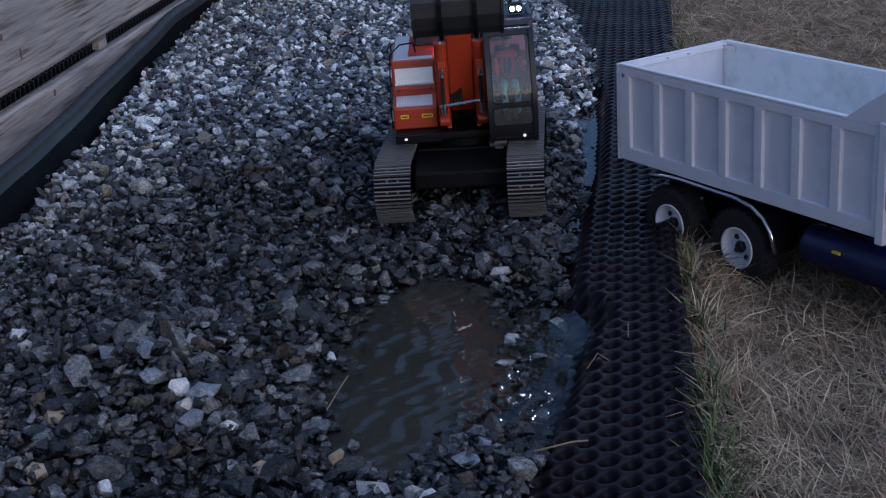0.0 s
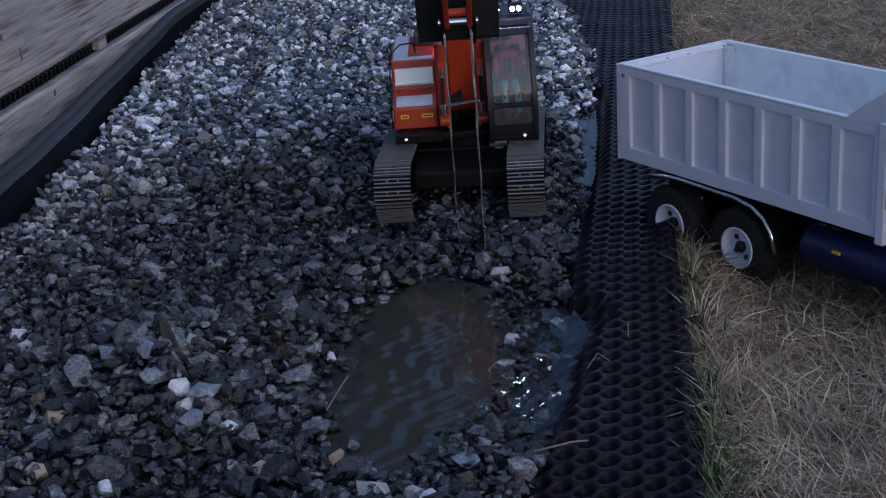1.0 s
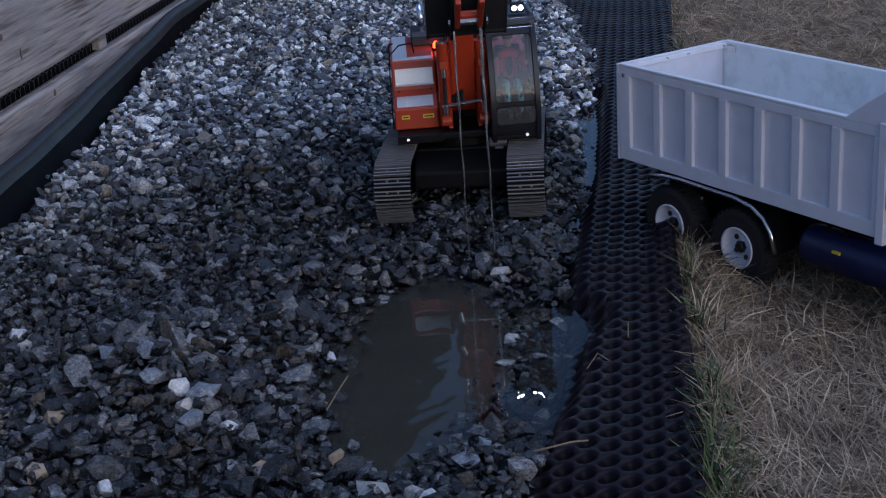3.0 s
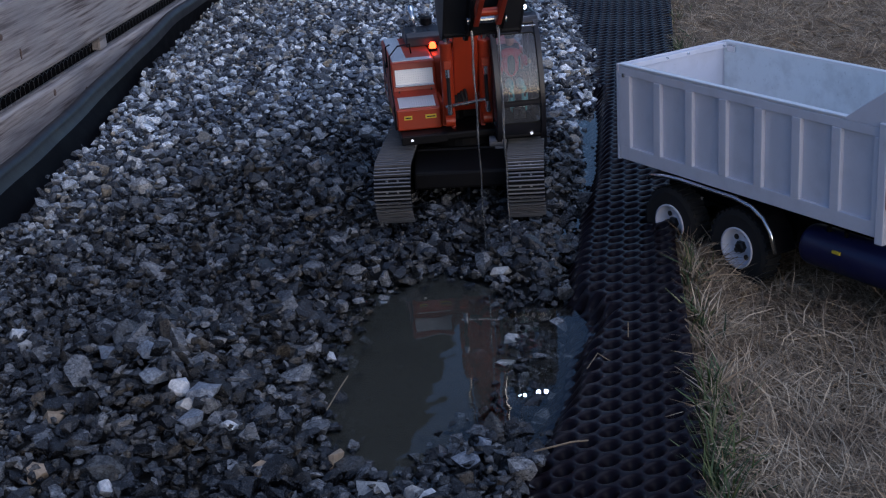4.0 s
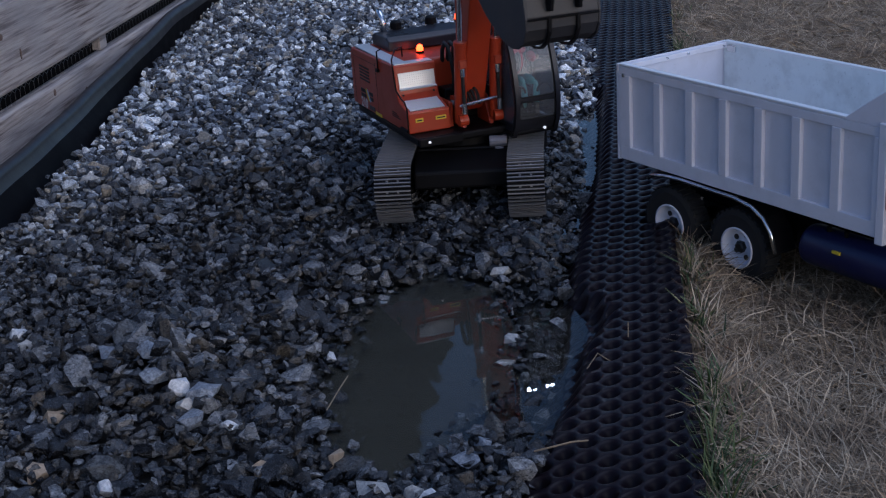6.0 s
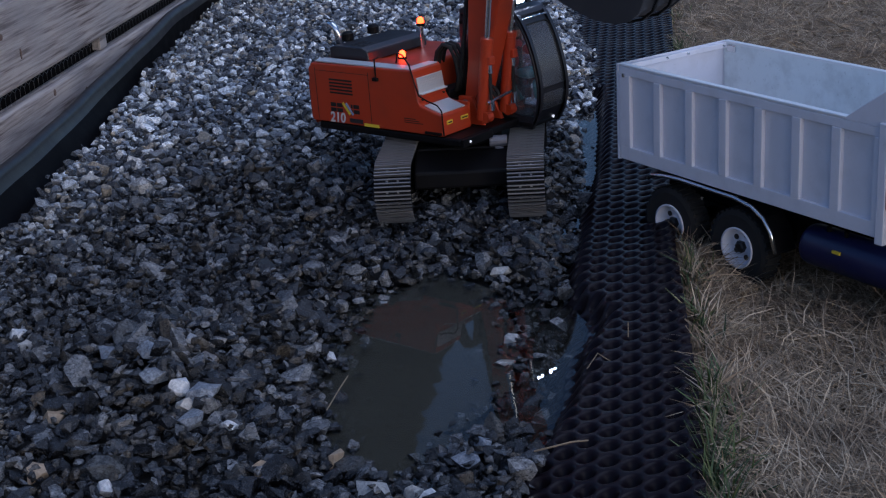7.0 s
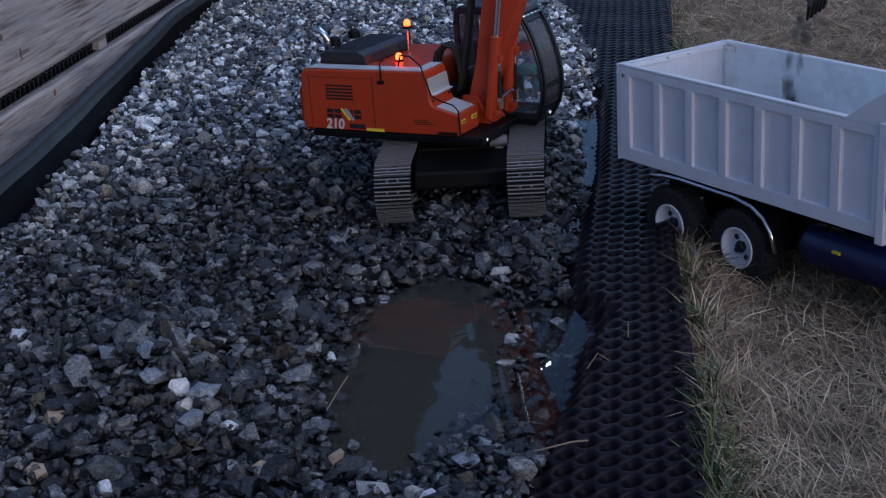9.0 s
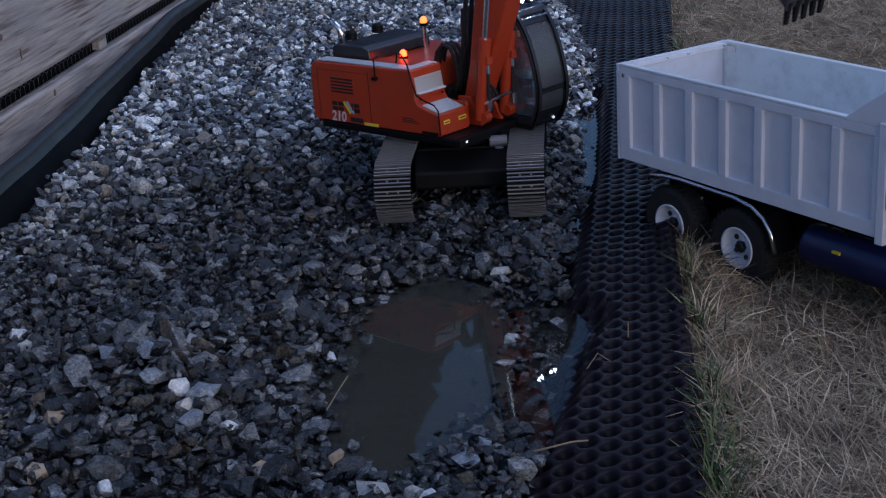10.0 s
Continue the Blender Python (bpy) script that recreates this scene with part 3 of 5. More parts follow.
def build_fence():
    # local y runs along the fence, local x = 0 is the boards' front face
    f = holder("fence", pose(fence_x(0), 0, 0, 0, 0, FENCE_TURN), "low fence of weathered pine boards with wire netting behind", "fence")
    rows = ((-0.075, 0.064), (0.092, 0.232), (0.262, 0.402))
    for z0, z1 in rows:
        bm = bmesh.new()
        add_box(bm, -0.028, 0, -2.2, 3.6, z0, z1)
        bmesh.ops.bisect_plane(bm, geom=bm.verts[:] + bm.edges[:] + bm.faces[:], plane_co=(0, 0.0, 0), plane_no=(0, 1, 0))
        soften(bm, 0.007, 3, 60)
        part("board", bm, M_TIMBER, f)
    for y in (-1.4, -0.1, 1.12, 2.4):
        part("post", box(-0.075, -0.030, y - 0.022, y + 0.022, -0.12, 0.42, 0.003), M_TIMBER, f)
    wire = bmesh.new()
    a = 0.0125
    for r in range(-2, 24):
        for c in range(-40, 110):
            cy, cz = c * a * 1.732 + (r % 2) * a * 0.866, r * a * 1.5
            if not 0.04 < cz < 0.27:
                continue
            for k in (0, 1, 2):
                t0, t1 = radians(30 + 60 * k), radians(90 + 60 * k)
                add_rod(wire, (-0.014, cy + a * math.cos(t0), cz + a * math.sin(t0)), (-0.014, cy + a * math.cos(t1), cz + a * math.sin(t1)), 0.00032, n=3)
    part("wire_netting", wire, M_STEEL, f, "thin hexagonal wire netting")
    for y, z, sy, sz in ((0.44, 0.142, 0.55, 1.5), (0.37, 0.182, 1.3, 0.9), (0.56, 0.050, 0.9, 1.0), (0.95, 0.170, 1.2, 0.7), (0.72, 0.020, 1.2, 0.7), (1.15, 0.125, 1.0, 0.6)):
        bm = bmesh.new()
        bmesh.ops.create_cone(bm, cap_ends=True, segments=18, radius1=0.0062, radius2=0.0056, depth=0.0012, matrix=pose(0, 0, 0, 0, 90, 0))
        part("knot", bm, M_KNOT, f, "dark wood knot", at=Matrix.Translation((0.0002, y, z)) @ Matrix.Diagonal((1, sy, sz, 1)))
    # added black backing, so the gap between the boards reads dark
    part("dark_backing", box(-0.0298, -0.0288, -2.2, 3.6, -0.11, 0.42, 0), M_LINER, f, "black sheet added to stand in for the darkness behind the boards")
    part("spacer_block", box(-0.027, -0.010, 0.86, 0.90, 0.066, 0.091, 0.001), M_TIMBER, f)
    return f


build_fence()


def build_liner():
    ys = np.linspace(-1.9, 3.2, 120)
    V = []
    for y in ys:
        bx, bz = -0.600 + 0.003 * math.sin(y * 4.1), -0.035
        tx = float(np.interp(y, [-1.9, 0.072, 0.212, 0.376, 0.557, 0.759, 0.978, 1.220, 1.319, 3.2], [-0.70, -0.655, -0.653, -0.650, -0.645, -0.637, -0.625, -0.606, -0.598, -0.41]))
        tz = float(np.interp(y, [-1.9, 0.072, 0.212, 0.376, 0.557, 0.759, 0.978, 1.220, 1.319, 3.2], [0.07, 0.048, 0.044, 0.042, 0.045, 0.050, 0.055, 0.070, 0.072, 0.05])) + 0.0008 * math.sin(y * 21 + 1)
        r = 0.011
        # a leaning face, then a thick rounded rim
        prof = [(bx + (tx + r - bx) * k / 6 + 0.0012 * math.sin(y * 9 + k) * math.sin(math.pi * k / 6), bz + (tz - r - bz) * (k / 6)) for k in range(7)]
        for k in range(1, 10):
            t = radians(-10 + 190 * k / 9)
            prof.append((tx + r * math.cos(t), tz - r + r * math.sin(t)))
        prof.append((tx - 0.020, tz - 0.05))
        V.append([(x, y, z) for x, z in prof])
    V = np.array(V)
    k, n = V.shape[:2]
    idx = np.arange(k * n).reshape(k, n)
    f = np.stack([idx[:-1, :-1], idx[:-1, 1:], idx[1:, 1:], idx[1:, :-1]], -1).reshape(-1, 4)
    ob = new("pond_liner", raw_mesh("pond_liner", V.reshape(-1, 3), f, M_LINER, True))
    # rim faces take the highlight copy of the plastic
    ob.data.materials.append(M_RIM)
    which = np.zeros(len(f), np.int32)
    which.reshape(k - 1, n - 1)[:, 5:] = 1
    ob.data.polygons.foreach_set("material_index", which)
    tagged(ob, "black plastic pond liner turned up against the fence", "pond liner", kind="structure")


build_liner()


# ---- distance: an unseen hedge, added for the dark shape mirrored in the water ----
def build_hedge():
    rng = np.random.default_rng(8)
    n = 16000
    P = np.stack([rng.uniform(-4.2, -0.45, n), rng.uniform(13.0, 14.6, n), rng.uniform(0, 9.5, n)], -1)
    P[:, 0] -= -0.38 + 0.23 * (P[:, 2] - 6.2)
    P[:, 2] *= 0.9 + 0.1 * np.sin(P[:, 0] * 2.1)
    scatter_rocks("unseen_hedge", P, rng.uniform(0.06, 0.15, n), rng.uniform(0.5, 0.9, n), rng, M_WALLDARK, "tall hedge added out of view for the dark shape mirrored in the water", "hedge", 1.0)


build_hedge()


# ---- model excavator ----
def add_beam(bm, a, b, wx, wt):
    """A bar from a to b in a plane of constant x: wx across, wt thick."""
    a, b = Vector(a), Vector(b)
    d = (b - a)
    q = Matrix.Translation((a + b) / 2) @ d.to_track_quat("Z", "X").to_matrix().to_4x4()
    z = d.normalized()
    x = Vector((1, 0, 0)) - z * z.x
    x.normalize()
    y = z.cross(x)
    m = Matrix(((x.x, y.x, z.x, (a.x + b.x) / 2), (x.y, y.y, z.y, (a.y + b.y) / 2), (x.z, y.z, z.z, (a.z + b.z) / 2), (0, 0, 0, 1)))
    bmesh.ops.create_cube(bm, size=1, matrix=m @ Matrix.Diagonal((wx, wt, d.length + wt * 0.6, 1)))
    return bm


def beam(a, b, wx, wt, bev=0.0008):
    return soften(add_beam(bmesh.new(), a, b, wx, wt), bev)


CHASSIS = -5.5
BOOM_TIP = (0.285, 0.515)
ARM = 0.185


def build_undercarriage(ex):
    under = part("undercarriage", box(-0.064, 0.064, -0.055, 0.055, 0.026, 0.060, 0.006), M_BLACK, ex, at=pose(0, 0, 0, 0, 0, CHASSIS))
    part("swing_ring", rod((0, 0, 0.058), (0, 0, 0.074), 0.05, n=32, bev=0.002), M_BLACK, under)
    part("cross_beam", prism([(-0.105, 0.018), (-0.105, 0.040), (-0.06, 0.056), (0.06, 0.056), (0.105, 0.040), (0.105, 0.018)], -0.062, 0.062, 0.003), M_BLACK, under)
    part("drive_bracket", prism([(-0.058, 0.028), (-0.054, 0.028), (-0.050, 0.071), (-0.060, 0.071)], 0.043, 0.054, 0.001), M_GREYMETAL, under, "pale grey bracket between the tracks")
    part("drive_cap", rod((0.036, -0.056, 0.066), (0.059, -0.056, 0.066), 0.0075, n=14, bev=0.001), M_GREYMETAL, under)
    # the belt's path in the (y, z) plane
    r, zc, yc = 0.0365, 0.0240, 0.1205
    path = []
    straight = 2 * yc
    total = 2 * straight + 2 * math.pi * r
    count = 50
    for side in (-1, 1):
        x0 = side * 0.084
        track = part("track", prism([(-0.130, -0.004), (-0.148, 0.022), (-0.135, 0.050), (0.135, 0.050), (0.148, 0.022), (0.130, -0.004)], x0 - 0.010, x0 + 0.010, 0.003),
                     M_BLACK, ex, "steel crawler track", at=pose(0, 0, 0, 0, 0, CHASSIS))
        plate = bmesh.new()
        add_box(plate, -0.0232, 0.0232, -0.0070, 0.0070, -0.0014, 0.0014)
        for yy, h in ((-0.0052, 0.0052), (-0.0002, 0.0046), (0.0048, 0.0046)):
            add_box(plate, -0.0232, 0.0232, yy - 0.00075, yy + 0.00075, 0.001, h)
        # dirt and shade between the worn ridges are put in as black plates
        for f in plate.faces:
            f.material_index = 0 if f.calc_center_median().z > 0.0018 else 1
        for xx in (-0.007, 0.007):
            add_box(plate, xx - 0.0014, xx + 0.0014, 0.0018, 0.0040, 0.001, 0.0024)
        me = mesh_of("shoe", plate, M_STEEL)
        me.materials.append(M_BLACK)
        for i in range(count):
            s = (i + 0.3) * total / count
            if s < straight:
                y, z, a = -yc + s, zc + r, 0
            elif s < straight + math.pi * r:
                t = (s - straight) / r
                y, z, a = yc + r * math.sin(t), zc + r * math.cos(t), -t
            elif s < 2 * straight + math.pi * r:
                y, z, a = yc - (s - straight - math.pi * r), zc - r, math.pi
            else:
                t = (s - 2 * straight - math.pi * r) / r
                y, z, a = -yc - r * math.sin(t), zc - r * math.cos(t), math.pi - t
            shoe = new("shoe", me)
            shoe.parent = track
            shoe.matrix_basis = pose(x0, y, z, math.degrees(a))
        for y in (-yc, yc):
            part("idler", lathe([(0.010, -0.013), (0.031, -0.013), (0.0335, -0.008), (0.0335, 0.008), (0.031, 0.013), (0.010, 0.013)], 24), M_BLACK, track, smooth=False, at=pose(x0, y, zc))
        for k in range(7):
            part("roller", rod((x0 - 0.012, -0.09 + 0.03 * k, -0.002), (x0 + 0.012, -0.09 + 0.03 * k, -0.002), 0.009, n=12), M_BLACK, track)


def lettering(up, text, x, y, z, size, material, name):
    cu = bpy.data.curves.new(name, "FONT")
    cu.body, cu.size, cu.extrude, cu.offset, cu.shear = text, size, 0.00025, 0.00055, 0.12
    tmp = bpy.data.objects.new(name, cu)
    me = bpy.data.meshes.new_from_object(tmp)
    bpy.data.objects.remove(tmp)
    me.materials.append(material)
    ob = new(name, me)
    ob.parent = up
    ob.matrix_basis = Matrix.Translation((x, y, z)) @ Matrix(((0, 0, -1, 0), (-1, 0, 0, 0), (0, 1, 0, 0), (0, 0, 0, 1)))
    return ob


def build_hood(up):
    hood = [(-0.0405, 0.085), (-0.0405, 0.1130), (-0.0060, 0.1225), (-0.0015, 0.1300), (0.0045, 0.1665), (0.0075, 0.1680), (0.188, 0.1660), (0.195, 0.158), (0.197, 0.090), (0.194, 0.085)]
    part("side_hood", prism(hood, -0.0925, -0.034, 0.0022, 3), M_ORANGE, up, "glossy orange painted bodywork")
    part("engine_hood", prism([(0.030, 0.085), (0.030, 0.160), (0.034, 0.166), (0.188, 0.1645), (0.195, 0.157), (0.197, 0.090), (0.194, 0.085)], -0.0336, 0.0925, 0.003, 3), M_ORANGE, up)
    part("counterweight", prism([(0.1955, 0.079), (0.1965, 0.087), (0.203, 0.095), (0.203, 0.135), (0.1955, 0.150)], -0.086, 0.086, 0.002), M_ORANGE, up)
    part("step_block", box(-0.0333, -0.0280, -0.036, 0.03, 0.085, 0.118, 0.0015), M_ORANGE, up)
    # bright tread plates
    part("tread_plate", box(-0.0900, -0.0700, 0.024, 0.182, 0.1672, 0.1690, 0.0004), M_TREAD, up, "dotted aluminium tread plate")
    part("tread_plate", box(-0.0900, -0.0370, 0.0075, 0.0232, 0.1674, 0.1692, 0.0004), M_TREAD, up, "dotted aluminium tread plate")
    part("tread_plate", box(-0.0880, -0.0375, -0.0011, 0.0006, -0.0105, 0.0105, 0.0003), M_TREAD, up, "dotted aluminium tread plate", at=pose(0, 0.0004, 0.1475, -9.4))
    part("tread_lip", box(-0.0885, -0.0370, -0.006, 0.0, -0.0008, 0.0008, 0.0003), M_TREAD, up, at=pose(0, -0.0010, 0.1375, 6))
    part("tread_plate", box(-0.0880, -0.0400, -0.0145, 0.0145, -0.0008, 0.0008, 0.0003), M_TREAD, up, at=pose(0, -0.0232, 0.1186, 15.4))
    for x, w in ((-0.083, 0.0105), (-0.055, 0.0145)):
        part("sticker", box(x, x + w, -0.0416, -0.0402, 0.0995, 0.1045, 0), M_YELLOW, up, "small yellow warning sticker")
        part("sticker_print", box(x + 0.0015, x + w - 0.0015, -0.0420, -0.0414, 0.1012, 0.1028, 0), M_INK, up)
    for x, z in ((-0.084, 0.129), (-0.041, 0.130)):
        part("bolt", rod((x, -0.0042, z), (x, -0.0008, z), 0.0013, n=8), M_INK, up)
    # flank: louvres, seams, marks
    for k in range(5):
        part("louvre", box(-0.0932, -0.0921, 0.114, 0.156, 0.1262 + 0.0045 * k, 0.1286 + 0.0045 * k, 0), M_INK, up)
    for y in (0.083, 0.182):
        part("panel_seam", box(-0.0928, -0.0921, y - 0.0004, y + 0.0004, 0.088, 0.160, 0), M_INK, up)
    part("panel_seam", box(-0.0928, -0.0921, 0.0835, 0.1815, 0.1560, 0.1566, 0), M_INK, up)
    part("hinge_bracket", box(-0.0962, -0.0921, 0.064, 0.073, 0.150, 0.1545, 0.0006), M_BLACK, up)
    part("step_bracket", box(-0.0955, -0.0921, -0.039, -0.012, 0.0870, 0.0905, 0.0006), M_BLACK, up)
    # maker's mark as plain shapes
    for y0, y1, mt in ((0.157, 0.147, M_INK), (0.1455, 0.135, M_INK), (0.1195, 0.1165, M_INK), (0.1145, 0.104, M_INK)):
        z0, z1 = 0.1010, 0.1135
        bm = bmesh.new()
        for za in (z0, (z0 + z1) / 2 + 0.0008):
            add_box(bm, -0.0929, -0.0922, y1, y0, za, za + 0.0054)
        part("mark", bm, mt, up)
    part("mark", beam((-0.0926, 0.1335, 0.1135), (-0.0926, 0.1225, 0.100), 0.0007, 0.0036, 0), M_YELLOW, up)
    part("mark", beam((-0.0927, 0.1275, 0.1135), (-0.0927, 0.1165, 0.100), 0.0007, 0.0034, 0), M_BLUEINK, up)
    lettering(up, "210", -0.0924, 0.1605, 0.0868, 0.0190, M_SILVERINK, "model_number")
    part("mark", box(-0.0930, -0.0922, 0.099, 0.123, 0.0882, 0.0942, 0), M_CABGREY, up)
    part("sticker", box(-0.0930, -0.0922, 0.070, 0.097, 0.0856, 0.0898, 0), M_YELLOW, up)
    for k in range(3):
        part("mark", box(-0.0930, -0.0922, -0.008 + 0.006 * k, 0.024, 0.0985 + 0.0026 * k, 0.0996 + 0.0026 * k, 0), M_INK, up)
    # dark cover with intake, pipe, caps
    cover = part("engine_cover", prism([(0.108, 0.1662), (0.110, 0.1800), (0.120, 0.1845), (0.172, 0.1845), (0.180, 0.1815), (0.181, 0.1662)], -0.062, 0.060, 0.002), M_CABGREY, up, "dark grey louvred engine cover")
    for k in range(8):
        part("cover_slot", box(-0.052 + (k % 4) * 0.0075, -0.048 + (k % 4) * 0.0075, 0.128 + 0.013 * (k // 4), 0.136 + 0.013 * (k // 4), 0.1842, 0.1850, 0), M_INK, cover)
    pipe = [(-0.046, 0.176, 0.180), (-0.046, 0.177, 0.196), (-0.046, 0.180, 0.204), (-0.046, 0.186, 0.209), (-0.046, 0.193, 0.209)]
    part("exhaust_pipe", tube(pipe, 0.0048, 14), M_CHROME, up, "bright bent exhaust pipe", smooth=True)
    for x, y in ((-0.026, 0.178), (0.028, 0.180)):
        part("filler_cap", lathe([(0.0055, 0), (0.0085, 0.001), (0.0085, 0.010), (0.006, 0.0125)], 18), M_BLACK, up, at=pose(x, y, 0.184, 0, -90, 0))
    # beacons
    def beacon(x, y, z, stem):
        if stem:
            part("beacon_pole", rod((x, y, 0.166), (x, y, z), 0.0034, n=14), M_CHROME, up)
        part("beacon_base", rod((x, y, z - 0.001), (x, y, z + 0.003), 0.0058, n=18), M_BLACK, up)
        part("beacon_lens", lathe([(0.0046, 0.0), (0.0048, 0.003), (0.0042, 0.0062), (0.0026, 0.0082), (0.0008, 0.0088)], 18), M_AMBER, up, "lit amber warning beacon", True, at=pose(x, y, z + 0.003, 0, -90, 0))
    beacon(0.040, 0.100, 0.198, True)
    beacon(-0.028, 0.077, 0.166, False)
    part("handrail", tube([(-0.0935, 0.068, 0.152), (-0.0935, 0.068, 0.178), (-0.088, 0.066, 0.181)], 0.0011, 6), M_BLACK, up)
    part("handrail", tube([(-0.060, 0.060, 0.168), (-0.062, 0.055, 0.182), (-0.080, 0.030, 0.1845), (-0.0930, 0.008, 0.176), (-0.0945, -0.002, 0.148), (-0.0945, -0.006, 0.137),
                           (-0.0945, -0.020, 0.131), (-0.0945, -0.036, 0.127), (-0.0945, -0.043, 0.120), (-0.0945, -0.044, 0.088)], 0.0011, 6), M_BLACK, up)
    for x in (-0.012, -0.004, 0.004):
        loop = [(x, 0.036, 0.120), (x - 0.001, 0.034, 0.155), (x - 0.002, 0.027, 0.176), (x - 0.003, 0.015, 0.187), (x - 0.003, 0.003, 0.184), (x - 0.002, -0.004, 0.168), (x, -0.006, 0.145), (x, 0.0, 0.125)]
        part("hydraulic_hose", tube(loop, 0.0029, 8), M_RUBBER, up, smooth=True)
    part("swing_motor", rod((-0.012, 0.008, 0.084), (-0.012, 0.008, 0.116), 0.013, n=18, bev=0.002), M_BLACK, up)
    part("valve_block", box(-0.024, 0.022, 0.002, 0.028, 0.085, 0.128, 0.002), M_BLACK, up)


def rounded(points, times=2):
    """An open line of (y, z) with its corners cut round."""
    for _ in range(times):
        out = [points[0]]
        for p, q in zip(points, points[1:]):
            out += [(p[0] * 0.75 + q[0] * 0.25, p[1] * 0.75 + q[1] * 0.25), (p[0] * 0.25 + q[0] * 0.75, p[1] * 0.25 + q[1] * 0.75)]
        points = out + [points[-1]]
    return points


def curved_panel(line, x0, x1, holes, thick, fill=None):
    """A sheet bent along a line of (y, z) between x0 and x1. holes: (x0, x1, z0, z1, corner radius); fill keeps one hole's area instead."""
    zs = np.linspace(line[0][1], line[-1][1], 110)
    ly, lz = np.array([p[0] for p in line]), np.array([p[1] for p in line])
    xs = np.linspace(x0, x1, 52)
    X, Z = np.meshgrid(xs, zs)
    cell = max(xs[1] - xs[0], zs[1] - zs[0])

    def inside(X, Z, h):
        cx, cz, hx, hz, r = (h[0] + h[1]) / 2, (h[2] + h[3]) / 2, (h[1] - h[0]) / 2 - h[4], (h[3] - h[2]) / 2 - h[4], h[4]
        dx, dz = np.abs(X - cx) - hx, np.abs(Z - cz) - hz
        return r - np.hypot(np.maximum(dx, 0), np.maximum(dz, 0)) - np.minimum(np.maximum(dx, dz), 0)
    sheet = np.full_like(X, -1.0)
    for h in holes:
        d = inside(X, Z, h)
        e = 0.0002
        gx, gz = (inside(X + e, Z, h) - d) / e, (inside(X, Z + e, h) - d) / e
        near = np.abs(d) < cell * 0.62
        X, Z = np.where(near, X - gx * d, X), np.where(near, Z - gz * d, Z)
        sheet = np.maximum(sheet, inside(X, Z, h))
    Y = np.interp(Z, lz, ly)
    bm = bmesh.new()
    rows = [[bm.verts.new((X[i, j], Y[i, j], Z[i, j])) for j in range(len(xs))] for i in range(len(zs))]
    for i in range(len(zs) - 1):
        for j in range(len(xs) - 1):
            mid = (sheet[i, j] + sheet[i + 1, j] + sheet[i, j + 1] + sheet[i + 1, j + 1]) / 4
            if (mid > 0) == bool(fill):
                bm.faces.new((rows[i][j], rows[i][j + 1], rows[i + 1][j + 1], rows[i + 1][j]))
    bmesh.ops.delete(bm, geom=[v for v in bm.verts if not v.link_faces], context="VERTS")
    bmesh.ops.recalc_face_normals(bm, faces=bm.faces)
    bmesh.ops.solidify(bm, geom=bm.faces[:], thickness=thick)
    return bm


